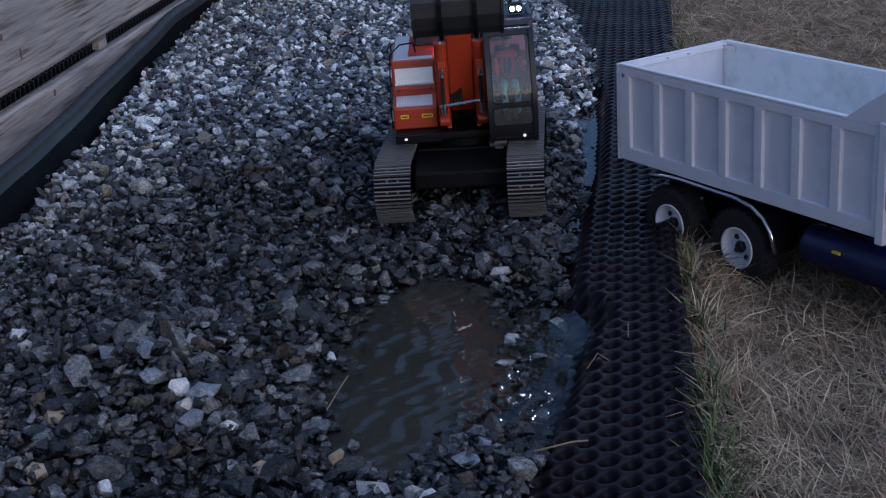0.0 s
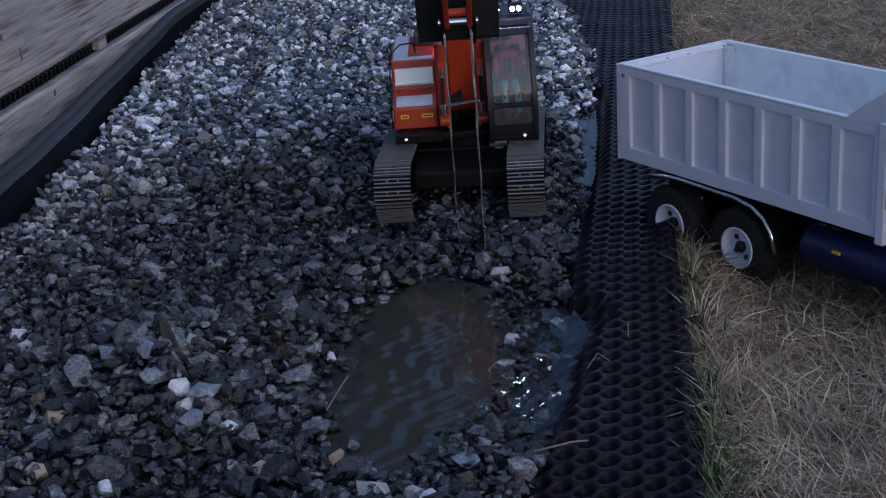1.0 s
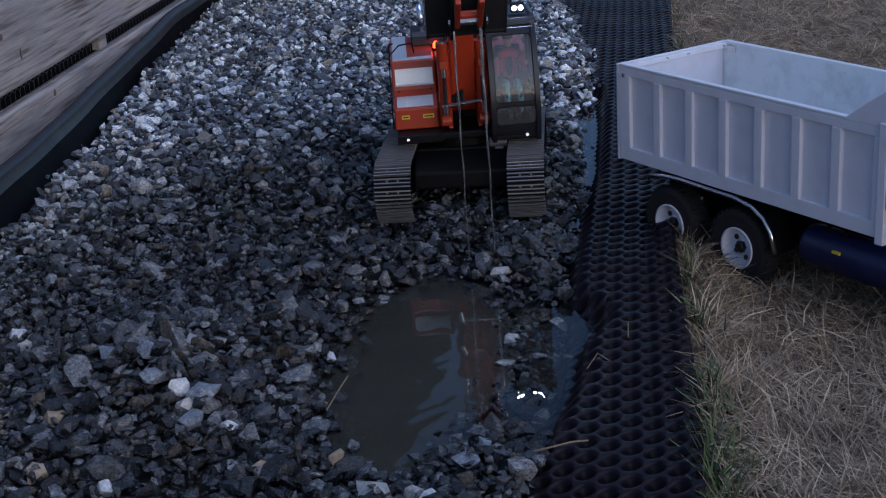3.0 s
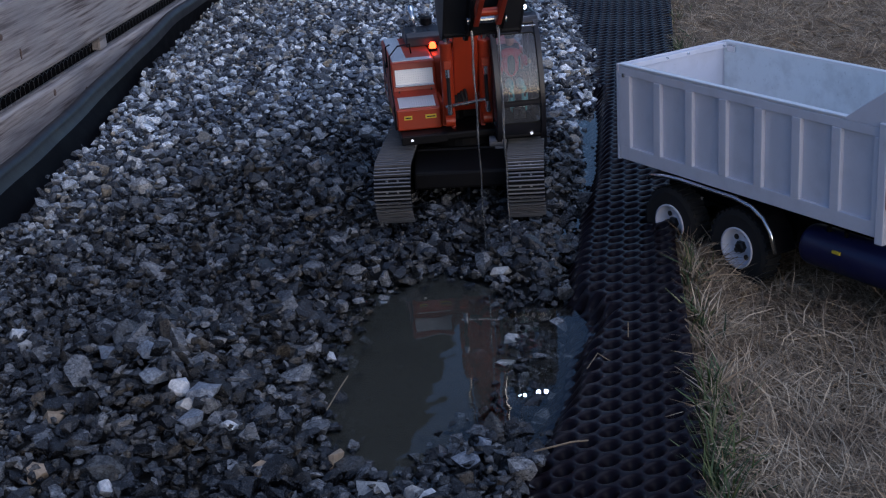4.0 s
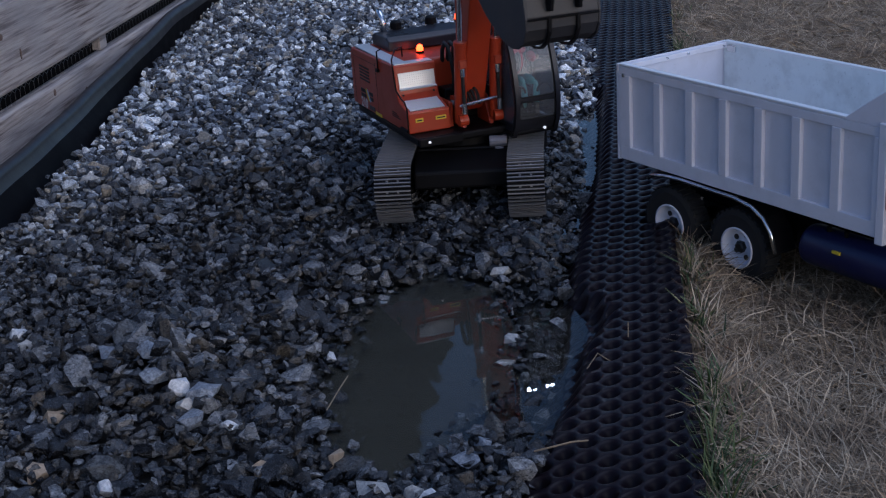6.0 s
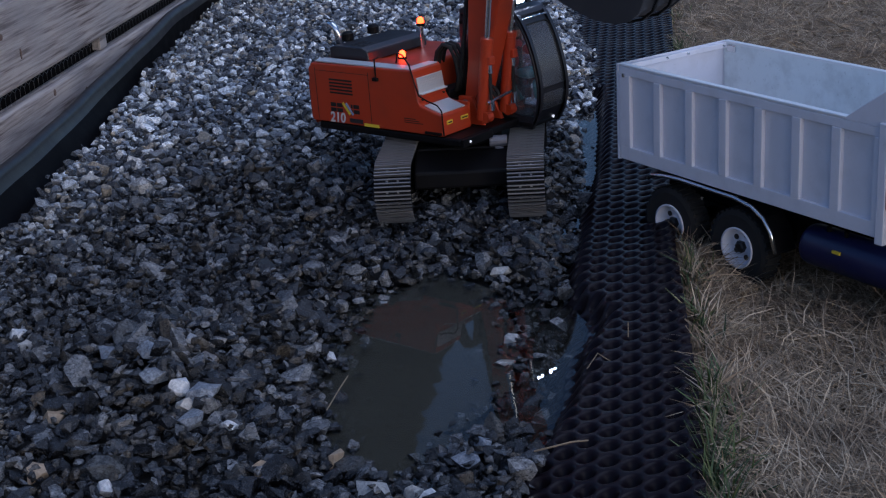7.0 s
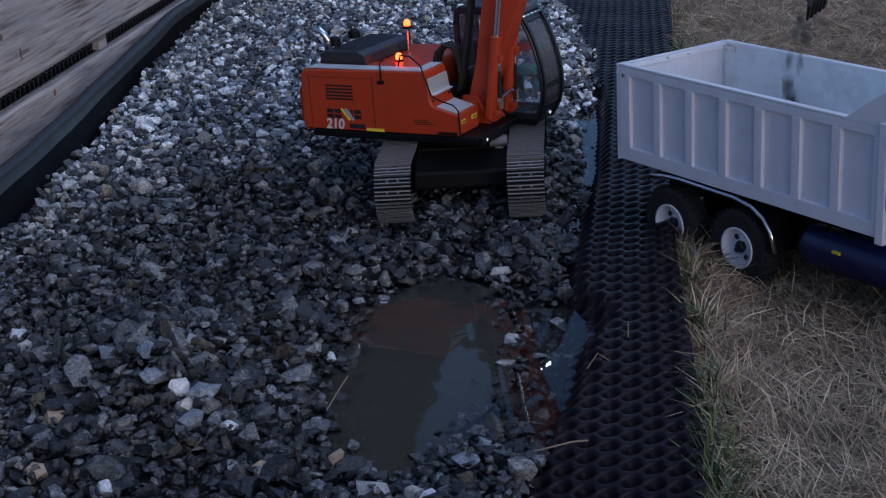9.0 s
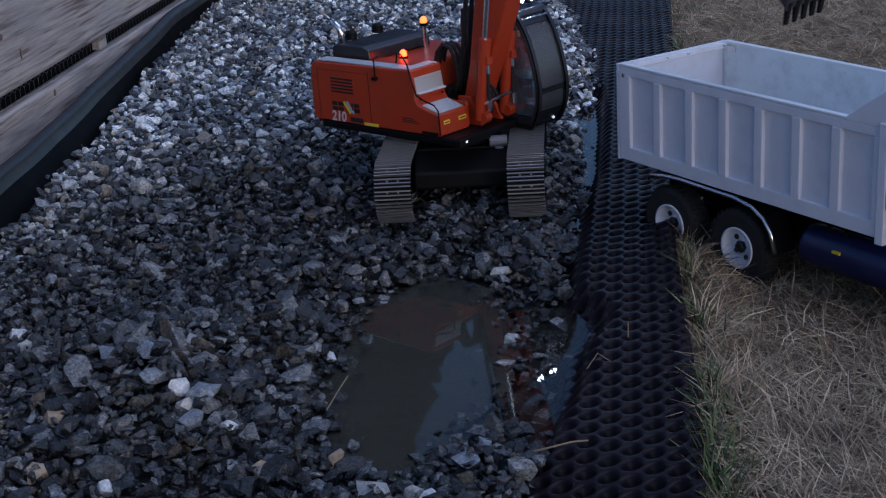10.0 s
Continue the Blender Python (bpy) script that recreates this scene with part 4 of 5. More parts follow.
def build_cab(up):
    xa, xb = 0.0315, 0.0945
    front = rounded([(-0.088, 0.074), (-0.100, 0.092), (-0.1055, 0.122), (-0.1015, 0.152), (-0.0915, 0.188), (-0.076, 0.2170), (-0.068, 0.2225)], 3)
    out = front + [(-0.040, 0.2240), (0.010, 0.2240), (0.018, 0.2190), (0.020, 0.208), (0.020, 0.080)]
    bm = bmesh.new()
    for x in (xa + 0.0030, xb - 0.0030):
        for a, b in zip(out, out[1:] + out[:1]):
            add_beam(bm, (x, *a), (x, *b), 0.0060, 0.0066)
        add_beam(bm, (x, -0.030, 0.082), (x, -0.030, 0.22), 0.0052, 0.0070)
        add_box(bm, x - 0.0024, x + 0.0024, -0.030, 0.018, 0.080, 0.128)
        add_box(bm, x - 0.0022, x + 0.0022, -0.094, -0.030, 0.078, 0.088)
    add_box(bm, xa, xb, -0.086, 0.021, 0.074, 0.080)
    add_box(bm, xa, xb, 0.015, 0.021, 0.080, 0.140)
    cab = part("cab_frame", bm, M_CABGREY, up, "charcoal driver's cab with clear windows")
    upper, lower = (xa + 0.0062, xb - 0.0058, 0.1255, 0.2080, 0.0055), (xa + 0.0062, xb - 0.0058, 0.0955, 0.1195, 0.0050)
    part("windscreen_frame", curved_panel(front, xa - 0.0002, xb + 0.0002, (upper, lower), 0.0034), M_CABGREY, up, "charcoal front frame with rounded corners", True)
    for hole in (upper, lower):
        rim = []
        x0, x1, z0, z1, r = hole
        for cx, cz, a0 in ((x1 - r, z1 - r, 0), (x0 + r, z1 - r, 90), (x0 + r, z0 + r, 180), (x1 - r, z0 + r, 270)):
            rim += [(cx + r * math.cos(radians(a0 + 18 * k)), cz + r * math.sin(radians(a0 + 18 * k))) for k in range(6)]
        fine = []
        for (ax, az), (bx, bz) in zip(rim, rim[1:] + rim[:1]):
            n = max(int(math.hypot(bx - ax, bz - az) / 0.004), 1)
            fine += [(ax + (bx - ax) * k / n, az + (bz - az) * k / n) for k in range(n)]
        fine.append(fine[0])
        zs_, ys_ = [p[1] for p in front], [p[0] for p in front]
        part("window_seal", tube([(x, float(np.interp(z, zs_, ys_)) - 0.0004, z) for x, z in fine], 0.0011, 6), M_RUBBER, up, "black rubber window seal", True)
    part("roof", prism([(-0.076, 0.2185), (-0.072, 0.2265), (-0.060, 0.2300), (0.012, 0.2300), (0.022, 0.2260), (0.022, 0.2190)], xa - 0.001, xb + 0.001, 0.002), M_CABGREY, up)
    for k in range(9):
        part("sunshade_slat", beam((xa + 0.004, -0.070 + 0.0055 * k, 0.2330), (xb - 0.004, -0.070 + 0.0055 * k, 0.2330), 0.001, 0.0014, 0), M_BLACK, up)
    for x in (xa + 0.006, xb - 0.006):
        part("sunshade_rail", box(x - 0.0008, x + 0.0008, -0.074, -0.022, 0.2318, 0.2326, 0), M_BLACK, up)
    part("visor_rail", rod((xa + 0.004, -0.0795, 0.2160), (xb - 0.004, -0.0795, 0.2160), 0.0008, n=8), M_CHROME, up)
    for x in (0.040, 0.052, 0.064, 0.076, 0.087):
        part("visor_clip", box(x - 0.0012, x + 0.0012, -0.0806, -0.0770, 0.2146, 0.2172, 0.0004), M_STEEL, up)
    # glazing
    part("windscreen", curved_panel(front, xa + 0.004, xb - 0.004, (upper,), 0.0006, True), M_GLASS, up, "clear plastic windscreen", True)
    part("lower_window", curved_panel(front, xa + 0.004, xb - 0.004, (lower,), 0.0006, True), M_GLASS, up, "", True)
    for x in (xa + 0.0012, xb - 0.0012):
        part("side_window", prism([(-0.092, 0.090), (-0.1005, 0.105), (-0.102, 0.122), (-0.098, 0.150), (-0.088, 0.185), (-0.073, 0.213), (-0.034, 0.2200), (-0.034, 0.090)], x - 0.0004, x + 0.0004, 0), M_GLASS, up)
        part("side_window", prism([(-0.027, 0.129), (-0.027, 0.2200), (0.014, 0.2200), (0.014, 0.129)], x - 0.0004, x + 0.0004, 0), M_GLASS, up)
    part("rear_window", box(xa + 0.006, xb - 0.006, 0.0170, 0.0178, 0.142, 0.215, 0), M_GLASS, up)
    part("door_handle", tube([(xa - 0.002, -0.062, 0.100), (xa - 0.005, -0.062, 0.104), (xa - 0.005, -0.062, 0.126), (xa - 0.002, -0.062, 0.130)], 0.0012, 6), M_CHROME, up)
    # inside
    part("seat", prism([(-0.040, 0.100), (-0.042, 0.118), (-0.016, 0.118), (-0.004, 0.180), (0.006, 0.180), (0.0, 0.100)], 0.046, 0.080, 0.003), M_SEAT, up, "dark padded driver's seat")
    part("headliner", box(xa + 0.010, xb - 0.018, 0.0125, 0.0140, 0.196, 0.216, 0.001), M_PINK, up, "pink inner rear panel")
    for x in (0.0435, 0.082):
        part("console", box(x - 0.004, x + 0.004, -0.052, -0.012, 0.100, 0.128, 0.0015), M_SEAT, up)
        part("lever", rod((x, -0.048, 0.126), (x, -0.053, 0.146), 0.0012, n=8), M_INK, up)
    for x, s in ((0.044, 1), (0.081, -1)):
        ring = [(x + 0.010 * math.cos(t * math.pi / 10), -0.0875, 0.127 + 0.010 * math.sin(t * math.pi / 10)) for t in range(0, 11)]
        part("armrest_hoop", tube(ring, 0.0016, 6), M_INK, up)
    for x in (0.057, 0.067):
        part("pedal", box(x - 0.003, x + 0.003, -0.094, -0.090, 0.100, 0.114, 0.0006), M_INK, up)
    part("green_hose", tube([(xa + 0.008, -0.040, 0.150), (xa + 0.006, -0.052, 0.132), (xa + 0.006, -0.064, 0.116), (xa + 0.006, -0.07, 0.108)], 0.0045, 8), M_TEAL, up)
    # toy driver: one plain figure of rounded blocks
    bm = bmesh.new()
    blobs = ((0.061, -0.044, 0.163, 0.0115, 0.008, 0.019, 0), (0.061, -0.046, 0.176, 0.0150, 0.007, 0.0075, 0), (0.061, -0.050, 0.1945, 0.0062, 0.0066, 0.0085, 2), (0.061, -0.0495, 0.2005, 0.0072, 0.0080, 0.0062, 1),
             (0.0455, -0.054, 0.162, 0.0044, 0.010, 0.0130, 0), (0.0775, -0.058, 0.168, 0.0050, 0.012, 0.0075, 0), (0.082, -0.066, 0.168, 0.0032, 0.0036, 0.0036, 2), (0.061, -0.0515, 0.163, 0.0052, 0.0020, 0.0150, 1),
             (0.055, -0.066, 0.140, 0.0052, 0.018, 0.0070, 3), (0.069, -0.066, 0.140, 0.0052, 0.018, 0.0070, 3), (0.0545, -0.083, 0.124, 0.0042, 0.0050, 0.0180, 3), (0.0715, -0.083, 0.124, 0.0042, 0.0050, 0.0180, 3))
    for cx, cy, cz, sx, sy, sz, k in blobs:
        got = bmesh.ops.create_icosphere(bm, subdivisions=2, radius=1, matrix=Matrix.Translation((cx, cy, cz)) @ Matrix.Diagonal((sx, sy, sz, 1)))
        for f in {f for v in got["verts"] for f in v.link_faces}:
            f.material_index = k
    doll = part("toy_driver", bm, M_DOLL, up, "plain moulded toy figure in red and teal", True)
    for mt in (M_DOLLDARK, M_DOLLPALE, M_DOLLTEAL):
        doll.data.materials.append(mt)
    # lamps
    for x in (0.0465, 0.0745):
        part("work_lamp_housing", box(x - 0.009, x + 0.009, -0.070, -0.058, 0.2325, 0.2450, 0.0015), M_BLACK, up)
        for dx in (-0.0042, 0.0042):
            part("work_lamp_lens", rod((x + dx, -0.0712, 0.2388), (x + dx, -0.0700, 0.2388), 0.0029, n=14), M_LED, up, "lit white work lamp")


def build_boom(up):
    rear = [(0.014, 0.106), (0.020, 0.130), (0.028, 0.170), (0.036, 0.250), (0.050, 0.330), (0.085, 0.395), (0.275, 0.532), (0.290, 0.532)]
    front = [(0.302, 0.515), (0.290, 0.498), (0.140, 0.372), (0.104, 0.300), (0.080, 0.225), (0.058, 0.160), (0.040, 0.112), (0.026, 0.102)]
    boom = part("boom", prism([(-u, z) for u, z in rear + front], -0.0160, 0.0160, 0.0018, 2), M_ORANGE, up, "orange bent lifting boom")
    for x in (-0.0195, 0.0195):
        part("boom_foot", prism([(-0.008, 0.085), (-0.012, 0.122), (-0.034, 0.122), (-0.052, 0.085)], x - 0.003, x + 0.003, 0.001), M_ORANGE, up)
    part("foot_pin", rod((-0.026, -0.024, 0.112), (0.026, -0.024, 0.112), 0.006, n=16), M_STEEL, up)
    lower, top = Vector((0, -0.052, 0.094)), Vector((0, -0.086, 0.318))
    way = (top - lower).normalized()
    for x in (-0.0245, 0.0245):
        o = Vector((x, 0, 0))
        c = part("boom_cylinder", rod(lower + o, lower + o + way * 0.105, 0.0080, n=20, bev=0.001), M_ORANGE, up, "orange hydraulic ram barrel")
        part("gland", rod(lower + o + way * 0.103, lower + o + way * 0.110, 0.0086, n=20, bev=0.0008), M_ORANGE, c)
        part("ram_rod", rod(lower + o + way * 0.10, top + o, 0.0036, n=14), M_CHROME, c, "chrome ram rod")
        part("port_block", box(x - 0.005, x + 0.005, -0.075, -0.062, 0.168, 0.179, 0.001), M_ORANGE, c)
        part("fitting", rod((x, -0.0695, 0.157), (x, -0.0695, 0.168), 0.0034, n=10), M_CHROME, c)
        part("fitting", rod((x, -0.0695, 0.108), (x, -0.0695, 0.122), 0.0036, n=10), M_CHROME, c)
        part("feed_pipe", tube([(x, -0.0695, 0.158), (x, -0.0690, 0.140), (x, -0.0690, 0.120)], 0.0024, 8), M_RUBBER, c)
        part("lower_eye", rod((x - 0.006, -0.060, 0.098), (x + 0.006, -0.060, 0.098), 0.0075, n=16), M_ORANGE, c)
    part("cross_pipe", rod((-0.030, -0.066, 0.1180), (0.024, -0.066, 0.1235), 0.0023, n=10), M_CHROME, up, "bare metal cross pipe")
    for x in (-0.006, 0.006):
        part("boom_hose", tube([(x, 0.0, 0.13), (x, -0.014, 0.19), (x, -0.024, 0.25), (x, -0.036, 0.33), (x, -0.07, 0.40), (x, -0.26, 0.54)], 0.003, 8), M_RUBBER, up)
    for k in range(4):
        a = 0.010 + 0.003 * k
        part("coiled_hose", tube([(-0.014 + 0.004 * k, -0.046 - a * math.cos(t * math.pi / 6), 0.117 + a * math.sin(t * math.pi / 6)) for t in range(0, 7)], 0.0022, 7), M_RUBBER, up)
    return boom


def build_arm(up):
    """Origin at the boom's tip; hangs down local z."""
    arm = part("arm", prism([(0.016, 0.050), (0.024, 0.0), (0.012, -ARM - 0.006), (-0.008, -ARM - 0.008), (-0.022, -0.03), (-0.012, 0.045)], -0.0145, 0.0145, 0.0018), M_ORANGE, up, "orange dipper arm")
    return arm


def build_bucket(up):
    """Origin at the pin; y < 0 is away from the machine; open towards the machine and up."""
    out = [(-0.024, 0.018), (-0.042, -0.010), (-0.060, -0.042), (-0.064, -0.056), (-0.061, -0.071), (-0.050, -0.084), (-0.034, -0.092), (-0.002, -0.096), (0.040, -0.090), (0.082, -0.078)]
    half = 0.0435
    shell = bmesh.new()
    inner = []
    for i, (y, z) in enumerate(out):
        a, b = out[max(i - 1, 0)], out[min(i + 1, len(out) - 1)]
        t = Vector((b[0] - a[0], b[1] - a[1])).normalized()
        inner.append((y - t.y * 0.003, z + t.x * 0.003))
    add_prism(shell, out + inner[::-1], -half, half)
    bmesh.ops.recalc_face_normals(shell, faces=shell.faces)
    bucket = part("bucket", soften(shell, 0.0006, 1, 50), M_BUCKET, up, "black toothed digging bucket")
    for x in (-half - 0.0012, half + 0.0012):
        part("side_plate", prism([(-0.024, 0.018)] + [(y * 1.02, z * 1.02) for y, z in out] + [(0.060, -0.066), (0.030, -0.040), (0.006, -0.004)], x - 0.0014, x + 0.0014, 0.0005), M_BUCKET, bucket)
    for x in (-0.0175, 0.0175):
        rib = [(y * 1.045, z * 1.035) for y, z in out[2:9]]
        bm = bmesh.new()
        for a, b in zip(rib, rib[1:]):
            add_beam(bm, (x, *a), (x, *b), 0.0040, 0.0030)
        part("wear_strip", bm, M_BLACK, bucket)
        part("ear", prism([(-0.058, -0.038), (-0.066, -0.034), (-0.064, -0.006), (-0.054, 0.026), (-0.030, 0.036), (0.004, 0.014), (0.010, -0.006), (-0.020, 0.006)], x - 0.0022, x + 0.0022, 0.0006), M_BLACK, bucket)
    for z, y in ((0.0, 0.0), (0.006, -0.054)):
        part("pin", rod((-0.022, y, z), (0.022, y, z), 0.0045, n=14), M_CHROME, bucket)
    for x in (-0.0125, 0.0125):
        part("link", prism([(-0.056, -0.002), (-0.062, 0.008), (-0.044, 0.085), (-0.034, 0.085), (-0.048, 0.002)], x - 0.003, x + 0.003, 0.001), M_ORANGE, bucket, "orange bucket link")
    part("link_bar", rod((-0.015, -0.050, 0.036), (0.015, -0.050, 0.036), 0.0045, n=14), M_ORANGE, bucket)
    part("back_seam", box(-half, half, -0.0635, -0.0600, -0.0455, -0.0435, 0.0004), M_BLACK, bucket)
    for k in range(5):
        x = -0.0365 + 0.01825 * k
        part("tooth", prism([(0.076, -0.081), (0.076, -0.075), (0.098, -0.0715), (0.099, -0.0735)], x - 0.0042, x + 0.0042, 0.0005), M_BLACK, bucket)
    return bucket


def build_excavator():
    ex = holder("excavator", pose(0, 0, 0), "orange remote-controlled model excavator standing on gravel", "model excavator")
    build_undercarriage(ex)
    up = part("upper_body", box(-0.0905, 0.0925, -0.068, 0.185, 0.0735, 0.0842, 0.003), M_BLACK, ex, "black deck under the orange bodywork")
    part("front_bumper", box(-0.0905, -0.030, -0.073, -0.0685, 0.0735, 0.0840, 0.001), M_BLACK, up)
    for x in (-0.0770, 0.0765):
        part("headlamp", rod((x, -0.0734 if x < 0 else -0.0936, 0.0790), (x, -0.072 if x < 0 else -0.090, 0.0795), 0.0019, n=14), M_LEDDIM, up, "small lit headlamp")
    part("cab_floor", box(0.030, 0.0935, -0.0925, -0.0688, 0.0735, 0.0795, 0.002), M_BLACK, up)
    build_hood(up)
    build_cab(up)
    boom = build_boom(up)
    arm = build_arm(up)
    bucket = build_bucket(up)
    return up, boom, arm, bucket


UPPER, BOOM_OB, ARM_OB, BUCKET_OB = build_excavator()


# ---- tipper truck ----
def build_truck():
    h, pt, rl = radians(-57.86), radians(-1.4), radians(0.19)
    L = Vector((math.cos(h) * math.cos(pt), math.sin(h) * math.cos(pt), math.sin(pt)))
    W = Vector((-math.sin(h), math.cos(h), 0))
    U = L.cross(W)
    A = Vector((0.1838, -0.2104, 0.1880))
    top, k = 0.2146, 1.05
    O = A - U * top * k
    m = Matrix(((L.x, W.x, U.x, O.x), (L.y, W.y, U.y, O.y), (L.z, W.z, U.z, O.z), (0, 0, 0, 1))) @ Matrix.Scale(k, 4)
    t = holder("tipper_truck", m, "white model tipper truck parked on dry grass", "model truck")
    w, hgt, ln = 0.168, 0.110, 0.378
    z0, z1 = top - hgt, top
    bed = part("tipper_bed", box(0.0, ln, 0.002, w - 0.002, z0, z0 + 0.005, 0.001), M_INNER, t, "empty white tipper body, scuffed inside")
    for y, s in ((0.0, 1), (w, -1)):
        yo = y
        part("side_wall", box(0.0, ln, min(yo + s * 0.0050, yo + s * 0.0062), max(yo + s * 0.0050, yo + s * 0.0062), z0, z1 - 0.001, 0.0003), M_INNER, bed, "scuffed white side wall")
        part("top_rail", box(0.0, 0.330, min(yo, yo + s * 0.0075), max(yo, yo + s * 0.0075), z1 - 0.0032, z1, 0.0008), M_EDGE, bed, "worn top edge with its sky highlight painted in")
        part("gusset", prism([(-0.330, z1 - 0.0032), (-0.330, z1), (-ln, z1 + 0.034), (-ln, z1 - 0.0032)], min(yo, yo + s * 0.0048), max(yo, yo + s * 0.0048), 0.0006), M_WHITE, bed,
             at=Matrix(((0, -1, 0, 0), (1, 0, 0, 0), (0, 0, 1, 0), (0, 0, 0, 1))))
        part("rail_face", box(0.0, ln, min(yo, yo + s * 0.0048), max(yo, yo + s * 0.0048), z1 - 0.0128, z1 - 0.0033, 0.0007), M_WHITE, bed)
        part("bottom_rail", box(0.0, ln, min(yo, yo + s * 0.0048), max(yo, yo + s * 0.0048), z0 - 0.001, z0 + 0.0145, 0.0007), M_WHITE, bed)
        for k in range(8):
            x0 = 0.0 if k == 0 else 0.0578 + (k - 1) * 0.0511
            x1 = min(0.0178 + k * 0.0512, ln) if k else 0.0178
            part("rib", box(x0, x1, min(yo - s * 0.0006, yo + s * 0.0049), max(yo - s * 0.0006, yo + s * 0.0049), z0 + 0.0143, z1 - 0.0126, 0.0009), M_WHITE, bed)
        for k in range(7):
            x0, x1 = 0.0178 + k * 0.0512, 0.0578 + k * 0.0511
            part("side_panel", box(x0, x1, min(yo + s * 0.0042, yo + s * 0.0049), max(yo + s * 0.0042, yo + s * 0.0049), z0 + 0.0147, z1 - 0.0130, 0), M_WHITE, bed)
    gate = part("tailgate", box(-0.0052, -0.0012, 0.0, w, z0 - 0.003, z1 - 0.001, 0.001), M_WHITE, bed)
    part("gate_rail", box(-0.0012, 0.0050, 0.004, w - 0.004, z1 - 0.0085, z1 - 0.002, 0.0008), M_WHITE, bed)
    for y in (0.012, 0.068, 0.100, w - 0.012):
        part("rivet", rod((0.0050, y, z1 - 0.0050), (0.0066, y, z1 - 0.0050), 0.0020, 0.0012, n=10), M_CHROME, bed)
    part("rivet", rod((0.0085, -0.0014, z1 - 0.0125), (0.0085, 0.0006, z1 - 0.0125), 0.0024, n=12), M_CHROME, bed)
    part("corner_clip", box(0.006, 0.020, w - 0.0085, w - 0.0055, z1 - 0.012, z1 - 0.004, 0.0008), M_CHROME, bed)
    part("corner_post", box(ln - 0.006, ln + 0.004, -0.0030, 0.004, z0 - 0.006, z1 + 0.002, 0.001), M_WHITE, bed)
    part("bulkhead", prism([(ln - 0.055, z0 + 0.004), (ln - 0.052, z0 + 0.004), (ln + 0.004, z1 + 0.012), (ln, z1 + 0.012)], -w + 0.0075, -0.0075, 0.0005), M_INNER, bed,
         at=Matrix(((0, 1, 0, 0), (-1, 0, 0, 0), (0, 0, 1, 0), (0, 0, 0, 1))))
    part("bed_rail", box(0.01, ln, 0.055, 0.068, z0 - 0.014, z0 - 0.0005, 0.001), M_BLACK, t)
    part("bed_rail", box(0.01, ln, w - 0.068, w - 0.055, z0 - 0.014, z0 - 0.0005, 0.001), M_BLACK, t)
    # chassis
    for y in (0.058, w - 0.068):
        part("chassis_rail", box(0.02, 0.62, y, y + 0.010, 0.060, 0.084, 0.001), M_BLACK, t)
    part("rear_crossmember", box(0.018, 0.026, 0.058, w - 0.058, 0.062, 0.082, 0.001), M_BLACK, t)
    hz = 0.0426
    # wheels
    def wheel(x, y, face):
        wh = part("wheel", lathe([(0.022, -0.011), (0.036, -0.0125), (0.0408, -0.0105), (0.0420, -0.006), (0.0420, 0.006), (0.0408, 0.0105), (0.036, 0.0125), (0.022, 0.011)], 40, True),
                  M_RUBBER, t, "black rubber tyre on white rim", at=pose(x, y, hz, 0, 0, -90 if face < 0 else 90))
        for k in range(30):
            a = 2 * math.pi * k / 30
            lug = part("tread_block", box(-0.0105, 0.0105, -0.0026, 0.0026, 0.0410, 0.0432, 0.0004, 1), M_RUBBER, wh, at=pose(0, 0, 0, math.degrees(a))) if k == 0 else new("tread_block", lug.data)
            lug.parent = wh
            lug.matrix_basis = pose(0, 0, 0, math.degrees(a))
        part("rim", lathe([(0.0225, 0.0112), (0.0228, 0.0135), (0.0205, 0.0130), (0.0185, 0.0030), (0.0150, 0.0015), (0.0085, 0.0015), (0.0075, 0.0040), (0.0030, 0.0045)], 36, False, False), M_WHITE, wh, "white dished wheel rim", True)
        part("hub", lathe([(0.0068, 0.0015), (0.0068, 0.0085), (0.0045, 0.0100), (0.0030, 0.0100)], 6), M_INK, wh)
        for k in range(5):
            a = 2 * math.pi * k / 5
            part("hand_hole", rod((0.0010, 0.0130 * math.cos(a), 0.0130 * math.sin(a)), (0.0028, 0.0130 * math.cos(a), 0.0130 * math.sin(a)), 0.0030, n=12), M_INK, wh)
        return wh
    for x in (0.0800, 0.1858):
        wheel(x, 0.0150, -1)
        wheel(x, w - 0.0150, 1)
    for x in (0.0800, 0.1858):
        part("axle", rod((x, 0.02, hz), (x, w - 0.02, hz), 0.006, n=12), M_BLACK, t)
        part("diff_housing", rod((x - 0.018, w / 2, hz), (x + 0.018, w / 2, hz), 0.017, 0.010, n=14), M_BLACK, t)
    # mudguard over the pair of wheels
    arch = [(0.048, 0.0900), (0.055, 0.0955), (0.075, 0.0985), (0.1000, 0.1000), (0.142, 0.0995), (0.185, 0.0990), (0.209, 0.0950), (0.226, 0.0865), (0.237, 0.0730), (0.244, 0.0520)]
    for y0 in (0.000, w - 0.030):
        bm = bmesh.new()
        under = [(x - 0.0016, z - 0.0022) for x, z in arch]
        add_prism(bm, arch + under[::-1], 0.0, 0.030)
        bmesh.ops.transform(bm, verts=bm.verts, matrix=Matrix(((0, 1, 0, 0), (1, 0, 0, y0), (0, 0, 1, 0), (0, 0, 0, 1))))
        part("mudguard", bm, M_BLACK, t, "black mudguard with bright steel edge")
        ye = y0 if y0 < 0.05 else y0 + 0.030
        part("mudguard_trim", tube([(x, ye, z) for x, z in arch], 0.0024, 10), M_CHROME, t, smooth=True)
